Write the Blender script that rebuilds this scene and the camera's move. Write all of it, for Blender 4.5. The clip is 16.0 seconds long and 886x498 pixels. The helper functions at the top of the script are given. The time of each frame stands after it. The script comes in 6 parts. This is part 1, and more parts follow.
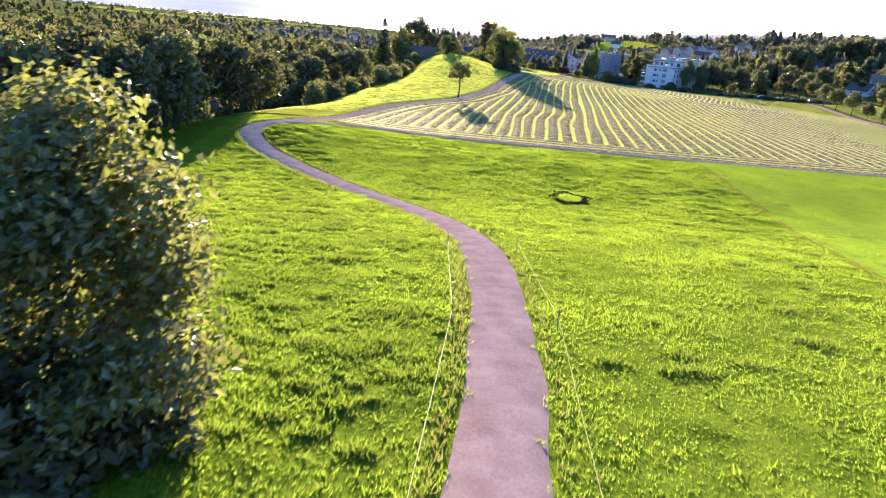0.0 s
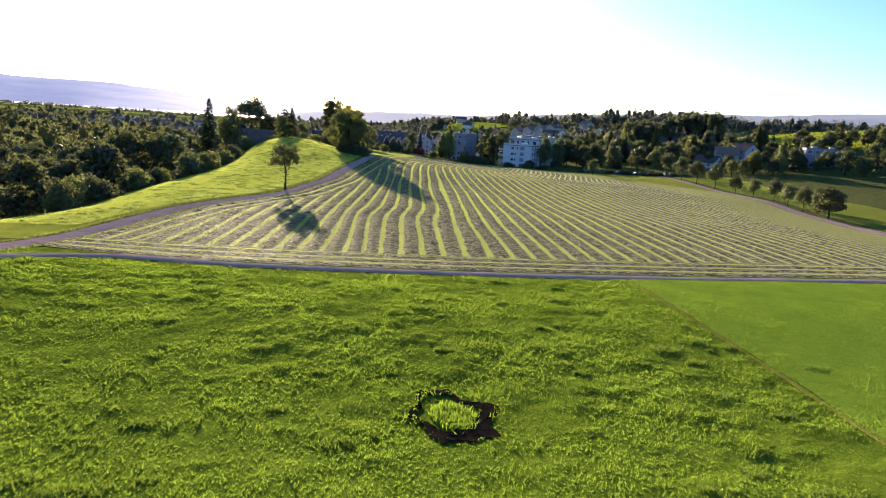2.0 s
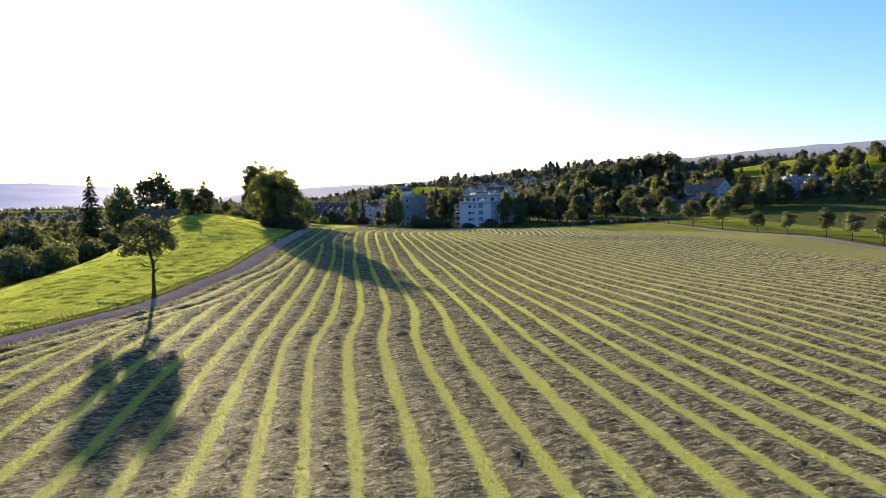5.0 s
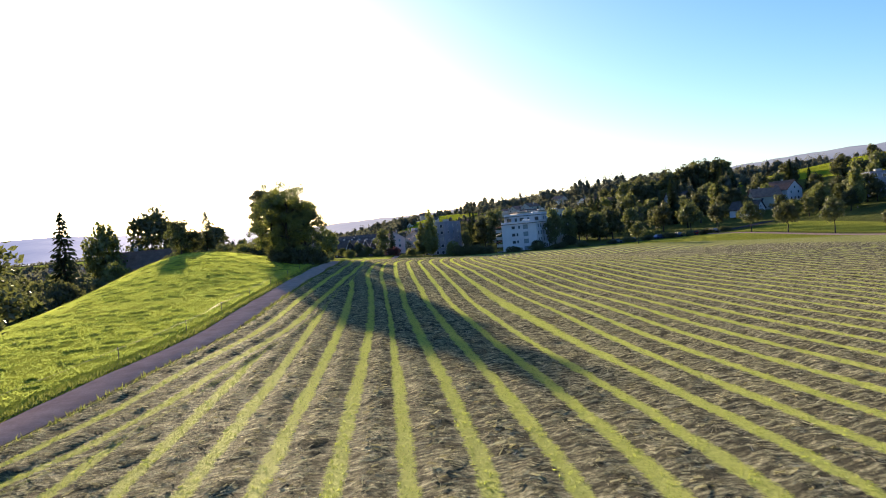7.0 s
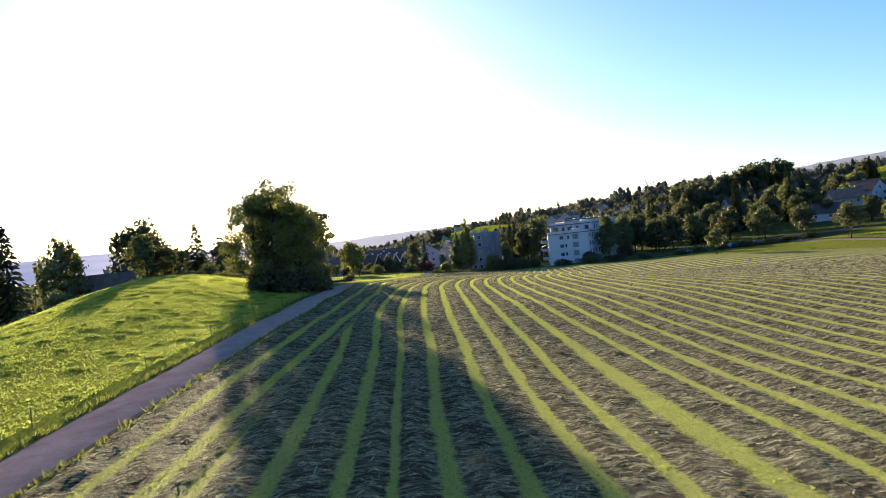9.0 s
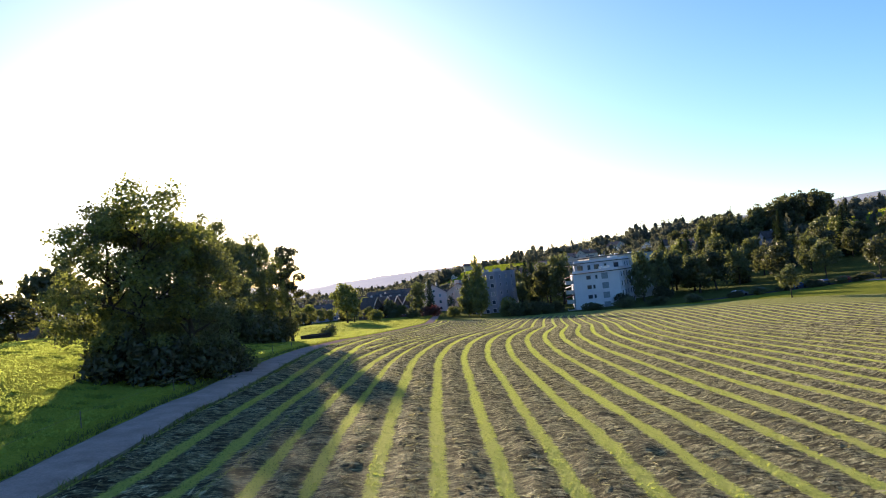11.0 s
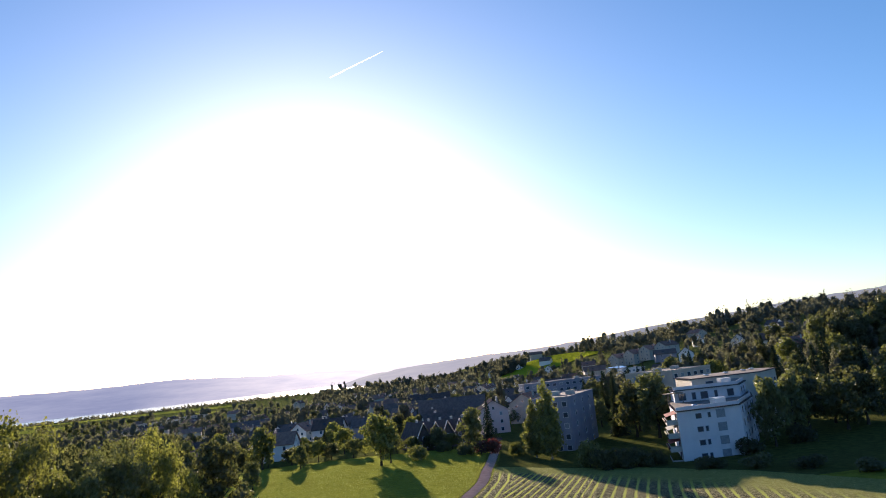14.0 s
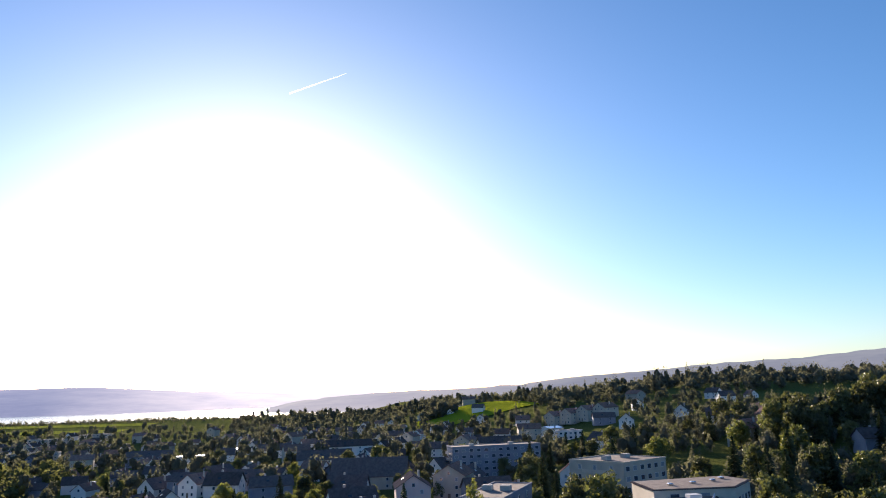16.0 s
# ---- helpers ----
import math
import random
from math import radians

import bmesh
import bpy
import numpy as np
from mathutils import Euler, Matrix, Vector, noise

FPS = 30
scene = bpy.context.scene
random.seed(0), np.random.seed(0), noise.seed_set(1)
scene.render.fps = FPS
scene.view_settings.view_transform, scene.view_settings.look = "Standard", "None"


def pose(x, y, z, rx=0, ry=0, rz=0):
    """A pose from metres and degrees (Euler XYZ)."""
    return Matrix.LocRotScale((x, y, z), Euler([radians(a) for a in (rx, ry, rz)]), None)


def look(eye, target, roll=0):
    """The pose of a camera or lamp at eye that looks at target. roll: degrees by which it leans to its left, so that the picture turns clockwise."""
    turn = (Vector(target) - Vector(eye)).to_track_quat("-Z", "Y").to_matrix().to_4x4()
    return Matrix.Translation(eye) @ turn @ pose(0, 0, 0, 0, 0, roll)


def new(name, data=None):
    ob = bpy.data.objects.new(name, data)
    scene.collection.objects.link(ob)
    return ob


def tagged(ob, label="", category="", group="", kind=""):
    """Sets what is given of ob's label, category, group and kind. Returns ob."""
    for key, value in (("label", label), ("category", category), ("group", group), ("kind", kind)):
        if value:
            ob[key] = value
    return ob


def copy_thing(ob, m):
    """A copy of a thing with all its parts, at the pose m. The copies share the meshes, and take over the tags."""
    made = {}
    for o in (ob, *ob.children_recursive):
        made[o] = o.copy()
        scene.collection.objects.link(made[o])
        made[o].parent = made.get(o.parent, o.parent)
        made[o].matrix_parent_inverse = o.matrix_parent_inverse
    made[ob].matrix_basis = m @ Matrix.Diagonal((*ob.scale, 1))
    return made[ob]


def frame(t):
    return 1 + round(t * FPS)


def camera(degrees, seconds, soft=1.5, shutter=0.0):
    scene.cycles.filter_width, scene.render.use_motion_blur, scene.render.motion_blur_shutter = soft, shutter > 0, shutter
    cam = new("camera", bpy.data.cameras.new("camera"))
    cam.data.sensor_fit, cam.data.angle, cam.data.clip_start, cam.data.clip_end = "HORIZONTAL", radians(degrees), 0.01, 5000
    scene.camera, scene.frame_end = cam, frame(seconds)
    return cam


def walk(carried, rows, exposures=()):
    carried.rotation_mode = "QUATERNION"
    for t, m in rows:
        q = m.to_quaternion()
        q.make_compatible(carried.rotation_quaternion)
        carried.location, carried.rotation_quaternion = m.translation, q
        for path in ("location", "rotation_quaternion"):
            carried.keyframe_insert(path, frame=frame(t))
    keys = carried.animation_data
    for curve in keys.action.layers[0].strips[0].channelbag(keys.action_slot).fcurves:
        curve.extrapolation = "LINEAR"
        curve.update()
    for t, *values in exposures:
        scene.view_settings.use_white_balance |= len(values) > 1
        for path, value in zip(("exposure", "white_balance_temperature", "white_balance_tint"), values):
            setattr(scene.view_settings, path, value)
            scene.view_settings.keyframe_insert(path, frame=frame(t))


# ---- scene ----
cam = camera(63.9, 16.0, 0.95, 0.12)
PATH = [
    (0, (-0.489, -4.925, 12.307), (-0.474, -3.013, 11.72), 5.2),
    (0.5, (1.1, 3.6, 12.85), (1.2, 5.527, 12.325), 3.8),
    (1, (2.414, 12.376, 12.461), (2.622, 14.313, 12.009), 3.6),
    (1.5, (3.513, 21.236, 11.562), (3.812, 23.174, 11.169), 3.3),
    (2, (4.638, 29.888, 10.862), (5.013, 31.823, 10.522), 3.8),
    (2.5, (5.579, 38.188, 10.238), (6.0, 40.122, 9.949), 4.0),
    (3, (6.109, 45.993, 9.688), (6.552, 47.927, 9.435), 3.4),
    (3.5, (6.545, 53.618, 9.225), (7.013, 55.549, 8.999), 2.5),
    (4, (7.016, 61.303, 8.525), (7.514, 63.229, 8.325), 1.1),
    (6.5, (11.64, 103.278, 6.356), (12.135, 105.214, 6.272), -4.4),
    (7, (12.171, 112.488, 5.663), (12.635, 114.432, 5.598), -5.1),
    (7.5, (13.611, 120.412, 5.725), (14.034, 122.366, 5.671), -5.3),
    (8, (15.053, 128.082, 5.769), (15.448, 130.042, 5.726), -5.7),
    (8.5, (16.478, 135.416, 5.632), (16.858, 137.38, 5.598), -5.9),
    (11, (25.513, 176.909, 5.949), (25.87, 178.875, 6.04), -6.3),
    (11.5, (27.198, 184.107, 6.473), (27.528, 186.074, 6.618), -6.7),
    (12, (28.935, 191.159, 7.125), (29.225, 193.126, 7.341), -7.3),
    (12.5, (30.434, 198.495, 8.613), (30.698, 200.455, 8.913), -7.4),
    (13, (32.181, 205.862, 11.096), (32.382, 207.821, 11.445), -8.3),
    (13.5, (34.526, 214.048, 14.328), (34.74, 216.007, 14.669), -7.2),
    (14, (36.728, 221.45, 18.211), (36.928, 223.412, 18.544), -6.5),
    (14.5, (38.92, 230.299, 21.054), (39.164, 232.253, 21.404), -5.0),
    (15, (41.356, 239.299, 24.286), (41.648, 241.246, 24.638), -3.7),
    (15.5, (43.146, 247.474, 27.306), (43.487, 249.409, 27.681), -2.3),
    (16, (44.43, 255.148, 29.423), (44.786, 257.073, 29.829), -1.7),
]
EXPOSURES = [(0.0, 2.6, 6600, 26), (0.5, 2.2, 6600, 24), (1.0, 1.9, 6600, 22), (2.0, 1.75, 6650, 21), (4.2, 1.6, 6750, 21), (7.0, 1.58, 6900, 20), (11.0, 1.66, 6950, 20), (13.0, 1.33, 6950, 20), (16.0, 1.36, 6950, 20)]
walk(cam, [(t, look(eye, target, roll)) for t, eye, target, roll in PATH], EXPOSURES)
# ---- light ----
SUN_AZ, SUN_EL = -5.1, 9.8        # degrees right of +y, and above the horizon
sun_way = Vector((math.sin(radians(SUN_AZ)) * math.cos(radians(SUN_EL)), math.cos(radians(SUN_AZ)) * math.cos(radians(SUN_EL)), math.sin(radians(SUN_EL))))
world = bpy.data.worlds.new("world")
scene.world = world
world.use_nodes = True
wt = world.node_tree
wt.nodes.clear()
sky = wt.nodes.new("ShaderNodeTexSky")
sky.sky_type = "NISHITA"
sky.sun_disc = False
sky.sun_elevation, sky.sun_rotation = radians(SUN_EL), radians(SUN_AZ)
sky.altitude, sky.air_density, sky.dust_density, sky.ozone_density = 500, 1.0, 1.0, 4.2
bg = wt.nodes.new("ShaderNodeBackground")
bg.inputs["Strength"].default_value = 0.092
wout = wt.nodes.new("ShaderNodeOutputWorld")
hue = wt.nodes.new("ShaderNodeHueSaturation")
hue.inputs["Saturation"].default_value = 1.1
wt.links.new(sky.outputs["Color"], hue.inputs["Color"])
wt.links.new(hue.outputs["Color"], bg.inputs["Color"])
wt.links.new(bg.outputs["Background"], wout.inputs["Surface"])
sun = new("sun", bpy.data.lights.new("sun", "SUN"))
sun.data.energy, sun.data.angle, sun.data.color = 5.0, radians(0.6), (1.0, 0.89, 0.72)
sun.matrix_world = look(sun_way * 500, (0, 0, 0))


# ---- materials ----
def mat_new(name):
    m = bpy.data.materials.new(name)
    m.use_nodes = True
    m.node_tree.nodes.clear()
    return m, m.node_tree.nodes, m.node_tree.links


def ramp(nodes, links, src, stops):
    r = nodes.new("ShaderNodeValToRGB")
    els = r.color_ramp.elements
    while len(els) < len(stops):
        els.new(0.5)
    for e, (p, c) in zip(els, stops):
        e.position, e.color = p, (*c, 1)
    links.new(src, r.inputs["Fac"])
    return r.outputs["Color"]


def noise_node(nodes, links, scale, detail=4.0, rough=0.6, co=None, stretch=None):
    n = nodes.new("ShaderNodeTexNoise")
    n.inputs["Scale"].default_value, n.inputs["Detail"].default_value, n.inputs["Roughness"].default_value = scale, detail, rough
    if co is None:
        co = nodes.new("ShaderNodeTexCoord").outputs["Object"]
    if stretch:
        mp = nodes.new("ShaderNodeMapping")
        mp.inputs["Scale"].default_value = stretch
        links.new(co, mp.inputs["Vector"])
        co = mp.outputs["Vector"]
    links.new(co, n.inputs["Vector"])
    return n


def mixc(nodes, links, fac, a, b, mode="MIX"):
    m = nodes.new("ShaderNodeMix")
    m.data_type, m.blend_type = "RGBA", mode
    for sock, v in ((m.inputs[0], fac), (m.inputs[6], a), (m.inputs[7], b)):
        if isinstance(v, (int, float)):
            sock.default_value = v
        elif isinstance(v, tuple):
            sock.default_value = (*v, 1)
        else:
            links.new(v, sock)
    return m.outputs[2]


def surface(name, c1, c2, scale, rough=0.85, bump=0.3, bscale=None, fine=None, metal=0.0, dist=0.05, spec=0.12, vary=0.0):
    """A rough surface with two scales of noise, relief and, if vary is set, a change of tone from object to object."""
    m, n, l = mat_new(name)
    p = n.new("ShaderNodeBsdfPrincipled")
    o = n.new("ShaderNodeOutputMaterial")
    big = noise_node(n, l, scale, 3)
    small = noise_node(n, l, bscale or scale * 9, 6)
    c = ramp(n, l, big.outputs["Fac"], [(0.3, c1), (0.7, c2)])
    c = mixc(n, l, 0.55, c, ramp(n, l, small.outputs["Fac"], [(0.25, fine[0] if fine else (0.45, 0.45, 0.45)), (0.75, fine[1] if fine else (1, 1, 1))]), "MULTIPLY")
    if vary:
        oi = n.new("ShaderNodeObjectInfo")
        c = mixc(n, l, 1.0, c, ramp(n, l, oi.outputs["Random"], [(0.0, (1 - vary,) * 3), (1.0, (1, 1, 1))]), "MULTIPLY")
    l.new(c, p.inputs["Base Color"])
    p.inputs["Roughness"].default_value, p.inputs["Metallic"].default_value = rough, metal
    p.inputs["Specular IOR Level"].default_value = spec
    if spec == 0.0:                                   # loose dry ground has no sheen at all
        p = n.new("ShaderNodeBsdfDiffuse")
        p.inputs["Roughness"].default_value = 0.5
        l.new(c, p.inputs["Color"])
    if bump:
        b = n.new("ShaderNodeBump")
        b.inputs["Strength"].default_value, b.inputs["Distance"].default_value = bump, dist
        l.new(small.outputs["Fac"], b.inputs["Height"])
        l.new(b.outputs["Normal"], p.inputs["Normal"])
    l.new(p.outputs["BSDF"], o.inputs["Surface"])
    return m


def foliage(name, dark, light, through_col, share=0.45, gloss=0.06, vary=0.35):
    """Leaves: they scatter light on the lit side and let it through on the other."""
    m, n, l = mat_new(name)
    o = n.new("ShaderNodeOutputMaterial")
    geo = n.new("ShaderNodeNewGeometry")
    oi = n.new("ShaderNodeObjectInfo")
    c = ramp(n, l, geo.outputs["Random Per Island"], [(0.0, dark), (1.0, light)])
    tone = ramp(n, l, oi.outputs["Random"], [(0.0, (1 - vary, 1 - vary, 1 - vary)), (1.0, (1.0, 1.0, 1.0))])
    c = mixc(n, l, 1.0, c, tone, "MULTIPLY")
    t = mixc(n, l, 1.0, ramp(n, l, geo.outputs["Random Per Island"], [(0.0, tuple(v * 0.6 for v in through_col)), (1.0, through_col)]), tone, "MULTIPLY")
    d = n.new("ShaderNodeBsdfDiffuse")
    tr = n.new("ShaderNodeBsdfTranslucent")
    g = n.new("ShaderNodeBsdfGlossy")
    g.inputs["Roughness"].default_value = 0.45
    g.inputs["Color"].default_value = (0.9, 0.9, 0.8, 1)
    l.new(c, d.inputs["Color"])
    l.new(t, tr.inputs["Color"])
    m1 = n.new("ShaderNodeMixShader")
    m1.inputs["Fac"].default_value = share
    l.new(d.outputs[0], m1.inputs[1])
    l.new(tr.outputs[0], m1.inputs[2])
    m2 = n.new("ShaderNodeMixShader")
    m2.inputs["Fac"].default_value = gloss
    l.new(m1.outputs[0], m2.inputs[1])
    l.new(g.outputs[0], m2.inputs[2])
    l.new(m2.outputs[0], o.inputs["Surface"])
    return m


def glass(name, tint=(0.05, 0.06, 0.08)):
    m, n, l = mat_new(name)
    p = n.new("ShaderNodeBsdfPrincipled")
    o = n.new("ShaderNodeOutputMaterial")
    p.inputs["Base Color"].default_value = (*tint, 1)
    p.inputs["Roughness"].default_value = 0.08
    p.inputs["Specular IOR Level"].default_value = 0.6
    l.new(p.outputs["BSDF"], o.inputs["Surface"])
    return m


def turf(name, tones, patch, through_share=0.25, bump=0.8):
    """Grass seen from above: patches, tussocks and blades, part of the light coming through."""
    m, n, l = mat_new(name)
    o = n.new("ShaderNodeOutputMaterial")
    co = n.new("ShaderNodeTexCoord").outputs["Object"]
    a = noise_node(n, l, 0.035, 3, 0.5, co)
    b = noise_node(n, l, 0.6, 5, 0.65, co)
    f = noise_node(n, l, 7.0, 5, 0.75, co)
    c = ramp(n, l, b.outputs["Fac"], [(0.3, tones[0]), (0.5, tones[1]), (0.72, tones[2])])
    c = mixc(n, l, ramp(n, l, a.outputs["Fac"], [(0.4, (0, 0, 0)), (0.65, (0.6, 0.6, 0.6))]), c, patch)
    c = mixc(n, l, 0.6, c, ramp(n, l, f.outputs["Fac"], [(0.3, (0.35, 0.4, 0.3)), (0.7, (1.15, 1.1, 1.0))]), "MULTIPLY")
    d = n.new("ShaderNodeBsdfDiffuse")
    tr = n.new("ShaderNodeBsdfTranslucent")
    l.new(c, d.inputs["Color"])
    l.new(c, tr.inputs["Color"])
    bp = n.new("ShaderNodeBump")
    bp.inputs["Strength"].default_value, bp.inputs["Distance"].default_value = 1.0, 1.1
    ad = n.new("ShaderNodeMath")
    ad.operation = "ADD"
    l.new(b.outputs["Fac"], ad.inputs[0])
    l.new(f.outputs["Fac"], ad.inputs[1])
    l.new(ad.outputs[0], bp.inputs["Height"])
    l.new(bp.outputs["Normal"], d.inputs["Normal"])
    l.new(d.outputs[0], o.inputs["Surface"])
    return m


M_MEADOW = turf("meadow_grass", [(0.115, 0.2, 0.02), (0.225, 0.34, 0.032), (0.335, 0.45, 0.048)], (0.215, 0.32, 0.036))
M_CROP = turf("crop_grass", [(0.25, 0.4, 0.045), (0.33, 0.52, 0.058), (0.41, 0.6, 0.07)], (0.33, 0.5, 0.056))
M_PASTURE = turf("pasture_grass", [(0.38, 0.43, 0.075), (0.58, 0.64, 0.095), (0.7, 0.75, 0.13)], (0.56, 0.58, 0.12), 0.42, 0.35)
M_GROUND = turf("rough_grass", [(0.10, 0.115, 0.04), (0.16, 0.18, 0.06), (0.24, 0.26, 0.085)], (0.16, 0.17, 0.07))
M_HILLGRASS = turf("hill_grass", [(0.26, 0.31, 0.03), (0.38, 0.43, 0.04), (0.46, 0.5, 0.05)], (0.36, 0.4, 0.04))
M_ROADSIDE = turf("roadside_grass", [(0.24, 0.27, 0.05), (0.35, 0.385, 0.07), (0.43, 0.46, 0.09)], (0.36, 0.38, 0.08))
M_BLADES = foliage("grass_blades", (0.13, 0.22, 0.022), (0.21, 0.325, 0.032), (0.36, 0.51, 0.045), 0.52, 0.0, 0.0)
M_PBLADES = foliage("pasture_blades", (0.38, 0.44, 0.08), (0.5, 0.57, 0.11), (0.66, 0.74, 0.15), 0.52, 0.0, 0.0)
M_LBLADES = foliage("lower_pasture_blades", (0.23, 0.26, 0.065), (0.37, 0.41, 0.105), (0.5, 0.55, 0.14), 0.5, 0.0, 0.0)
M_TUSSOCK = foliage("tussock_blades", (0.12, 0.16, 0.03), (0.24, 0.3, 0.05), (0.42, 0.5, 0.08), 0.4, 0.02, 0.0)
M_WEED = foliage("weed_leaves", (0.045, 0.085, 0.014), (0.11, 0.17, 0.022), (0.24, 0.34, 0.03), 0.45, 0.02, 0.0)
M_STUBBLE = foliage("stubble_blades", (0.28, 0.34, 0.06), (0.42, 0.48, 0.09), (0.55, 0.62, 0.1), 0.48, 0.02, 0.0)
# verge grass, toned darker so its colour also carries the bank's shade
M_VERGE = foliage("verge_grass", (0.05, 0.07, 0.02), (0.14, 0.16, 0.04), (0.3, 0.33, 0.07), 0.4, 0.02, 0.0)
M_HAY = foliage("cut_hay", (0.07, 0.062, 0.04), (0.8, 0.7, 0.48), (0.4, 0.37, 0.15), 0.35, 0.0, 0.0)
M_DRY = surface("dry_edge", (0.17, 0.12, 0.08), (0.26, 0.2, 0.12), 0.8, 0.95, 0.7, 7, ((0.5, 0.5, 0.45), (1.1, 1.05, 1)), dist=0.06, spec=0.0)
M_TRACK = surface("track_gravel", (0.37, 0.245, 0.215), (0.53, 0.37, 0.325), 0.9, 0.95, 0.6, 11, ((0.42, 0.4, 0.42), (1.05, 1, 1)), dist=0.02, spec=0.0)
M_ROAD = surface("road_asphalt", (0.06, 0.056, 0.06), (0.09, 0.083, 0.088), 0.4, 0.95, 0.3, 12, dist=0.01, spec=0.0)
M_SOIL = surface("dark_soil", (0.018, 0.012, 0.009), (0.045, 0.03, 0.02), 2.0, 1.0, 0.8, 9, dist=0.1, spec=0.0)
M_BARK = surface("bark", (0.05, 0.04, 0.03), (0.10, 0.08, 0.06), 3.0, 0.95, 0.8, 14, dist=0.04)
M_BIRCHBARK = surface("pale_bark", (0.2, 0.19, 0.17), (0.4, 0.38, 0.35), 3.0, 0.9, 0.4, 10)
M_LEAF = foliage("broad_leaves", (0.06, 0.068, 0.026), (0.125, 0.138, 0.045), (0.21, 0.23, 0.055), 0.42, 0.06)
M_LEAF_LIGHT = foliage("light_leaves", (0.08, 0.094, 0.024), (0.16, 0.175, 0.04), (0.26, 0.28, 0.05), 0.48, 0.06)
M_LEAF_EDGE = foliage("edge_leaves", (0.05, 0.058, 0.02), (0.12, 0.132, 0.04), (0.27, 0.29, 0.06), 0.46, 0.06)
M_LEAF_DARK = foliage("dark_leaves", (0.042, 0.045, 0.024), (0.085, 0.09, 0.04), (0.18, 0.188, 0.05), 0.38, 0.04)
# leaves of the distant woods: haze put into the colour, paler and greyer
M_FAR_HAZE_LEAF = foliage("far_haze_leaves", (0.105, 0.104, 0.084), (0.155, 0.152, 0.12), (0.24, 0.24, 0.13), 0.4, 0.0)
M_HAZY_LEAF = foliage("hazy_leaves", (0.095, 0.1, 0.05), (0.155, 0.162, 0.075), (0.29, 0.3, 0.09), 0.44, 0.0)
M_NEEDLE = foliage("conifer_needles", (0.012, 0.025, 0.012), (0.03, 0.05, 0.02), (0.03, 0.05, 0.015), 0.25, 0.05)
M_RED = foliage("copper_leaves", (0.06, 0.02, 0.018), (0.12, 0.03, 0.025), (0.2, 0.04, 0.03), 0.4, 0.06)
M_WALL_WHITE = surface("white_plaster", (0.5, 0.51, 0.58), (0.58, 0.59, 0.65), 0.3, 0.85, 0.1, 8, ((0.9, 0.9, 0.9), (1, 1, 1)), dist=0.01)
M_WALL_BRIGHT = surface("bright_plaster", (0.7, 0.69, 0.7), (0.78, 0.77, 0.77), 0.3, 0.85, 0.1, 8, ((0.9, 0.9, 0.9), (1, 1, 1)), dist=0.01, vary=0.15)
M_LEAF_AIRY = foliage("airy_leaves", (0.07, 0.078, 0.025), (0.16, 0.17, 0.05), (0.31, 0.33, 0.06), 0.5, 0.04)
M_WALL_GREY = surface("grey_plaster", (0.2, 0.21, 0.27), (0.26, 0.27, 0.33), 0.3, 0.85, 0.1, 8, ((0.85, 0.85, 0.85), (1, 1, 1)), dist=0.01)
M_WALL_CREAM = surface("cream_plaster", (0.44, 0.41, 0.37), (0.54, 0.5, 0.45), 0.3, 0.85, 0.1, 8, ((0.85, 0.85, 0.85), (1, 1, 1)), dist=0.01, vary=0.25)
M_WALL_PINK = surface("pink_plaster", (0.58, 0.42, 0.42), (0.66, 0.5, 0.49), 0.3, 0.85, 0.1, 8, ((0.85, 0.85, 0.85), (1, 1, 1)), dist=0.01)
M_ROOF = surface("clay_tiles", (0.27, 0.165, 0.145), (0.4, 0.26, 0.225), 0.8, 0.9, 0.6, 6, dist=0.04, vary=0.4, spec=0.0)
M_ROOF_DARK = surface("dark_tiles", (0.13, 0.108, 0.112), (0.21, 0.17, 0.172), 0.8, 0.9, 0.6, 6, dist=0.04, vary=0.4, spec=0.0)
M_ROOF_FLAT = surface("roof_gravel", (0.2, 0.16, 0.15), (0.3, 0.25, 0.23), 0.6, 0.9, 0.4, 8, dist=0.02)
M_CONCRETE = surface("concrete", (0.42, 0.40, 0.38), (0.52, 0.50, 0.48), 0.6, 0.85, 0.3, 8, dist=0.01)
M_METAL = surface("bright_metal", (0.6, 0.6, 0.62), (0.7, 0.7, 0.72), 1.0, 0.25, 0.05, 8, ((0.9, 0.9, 0.9), (1, 1, 1)), metal=1.0)
M_WOOD = surface("weathered_wood", (0.16, 0.12, 0.09), (0.26, 0.21, 0.16), 2.0, 0.9, 0.6, 12, dist=0.02)
M_TAPE = surface("fence_tape", (0.34, 0.3, 0.1), (0.42, 0.38, 0.15), 3.0, 0.6, 0.0, 9, ((0.9, 0.9, 0.9), (1, 1, 1)))
M_GLASS = glass("window_glass")
M_SHUTTER = surface("blind_fabric", (0.22, 0.24, 0.28), (0.3, 0.32, 0.36), 1.5, 0.8, 0.1, 8)
M_AWNING = surface("red_awning", (0.3, 0.08, 0.07), (0.4, 0.12, 0.1), 1.5, 0.8, 0.1, 8)
M_CAR = [surface("car_paint_" + k, c, c, 1.0, 0.25, 0.0, 8, ((0.95, 0.95, 0.95), (1, 1, 1)), spec=0.6) for k, c in (("white", (0.7, 0.7, 0.7)), ("grey", (0.2, 0.21, 0.23)), ("blue", (0.05, 0.09, 0.2)), ("red", (0.3, 0.03, 0.03)))]
M_TYRE = surface("tyre_rubber", (0.015, 0.015, 0.015), (0.03, 0.03, 0.03), 2.0, 0.9, 0.2, 20)


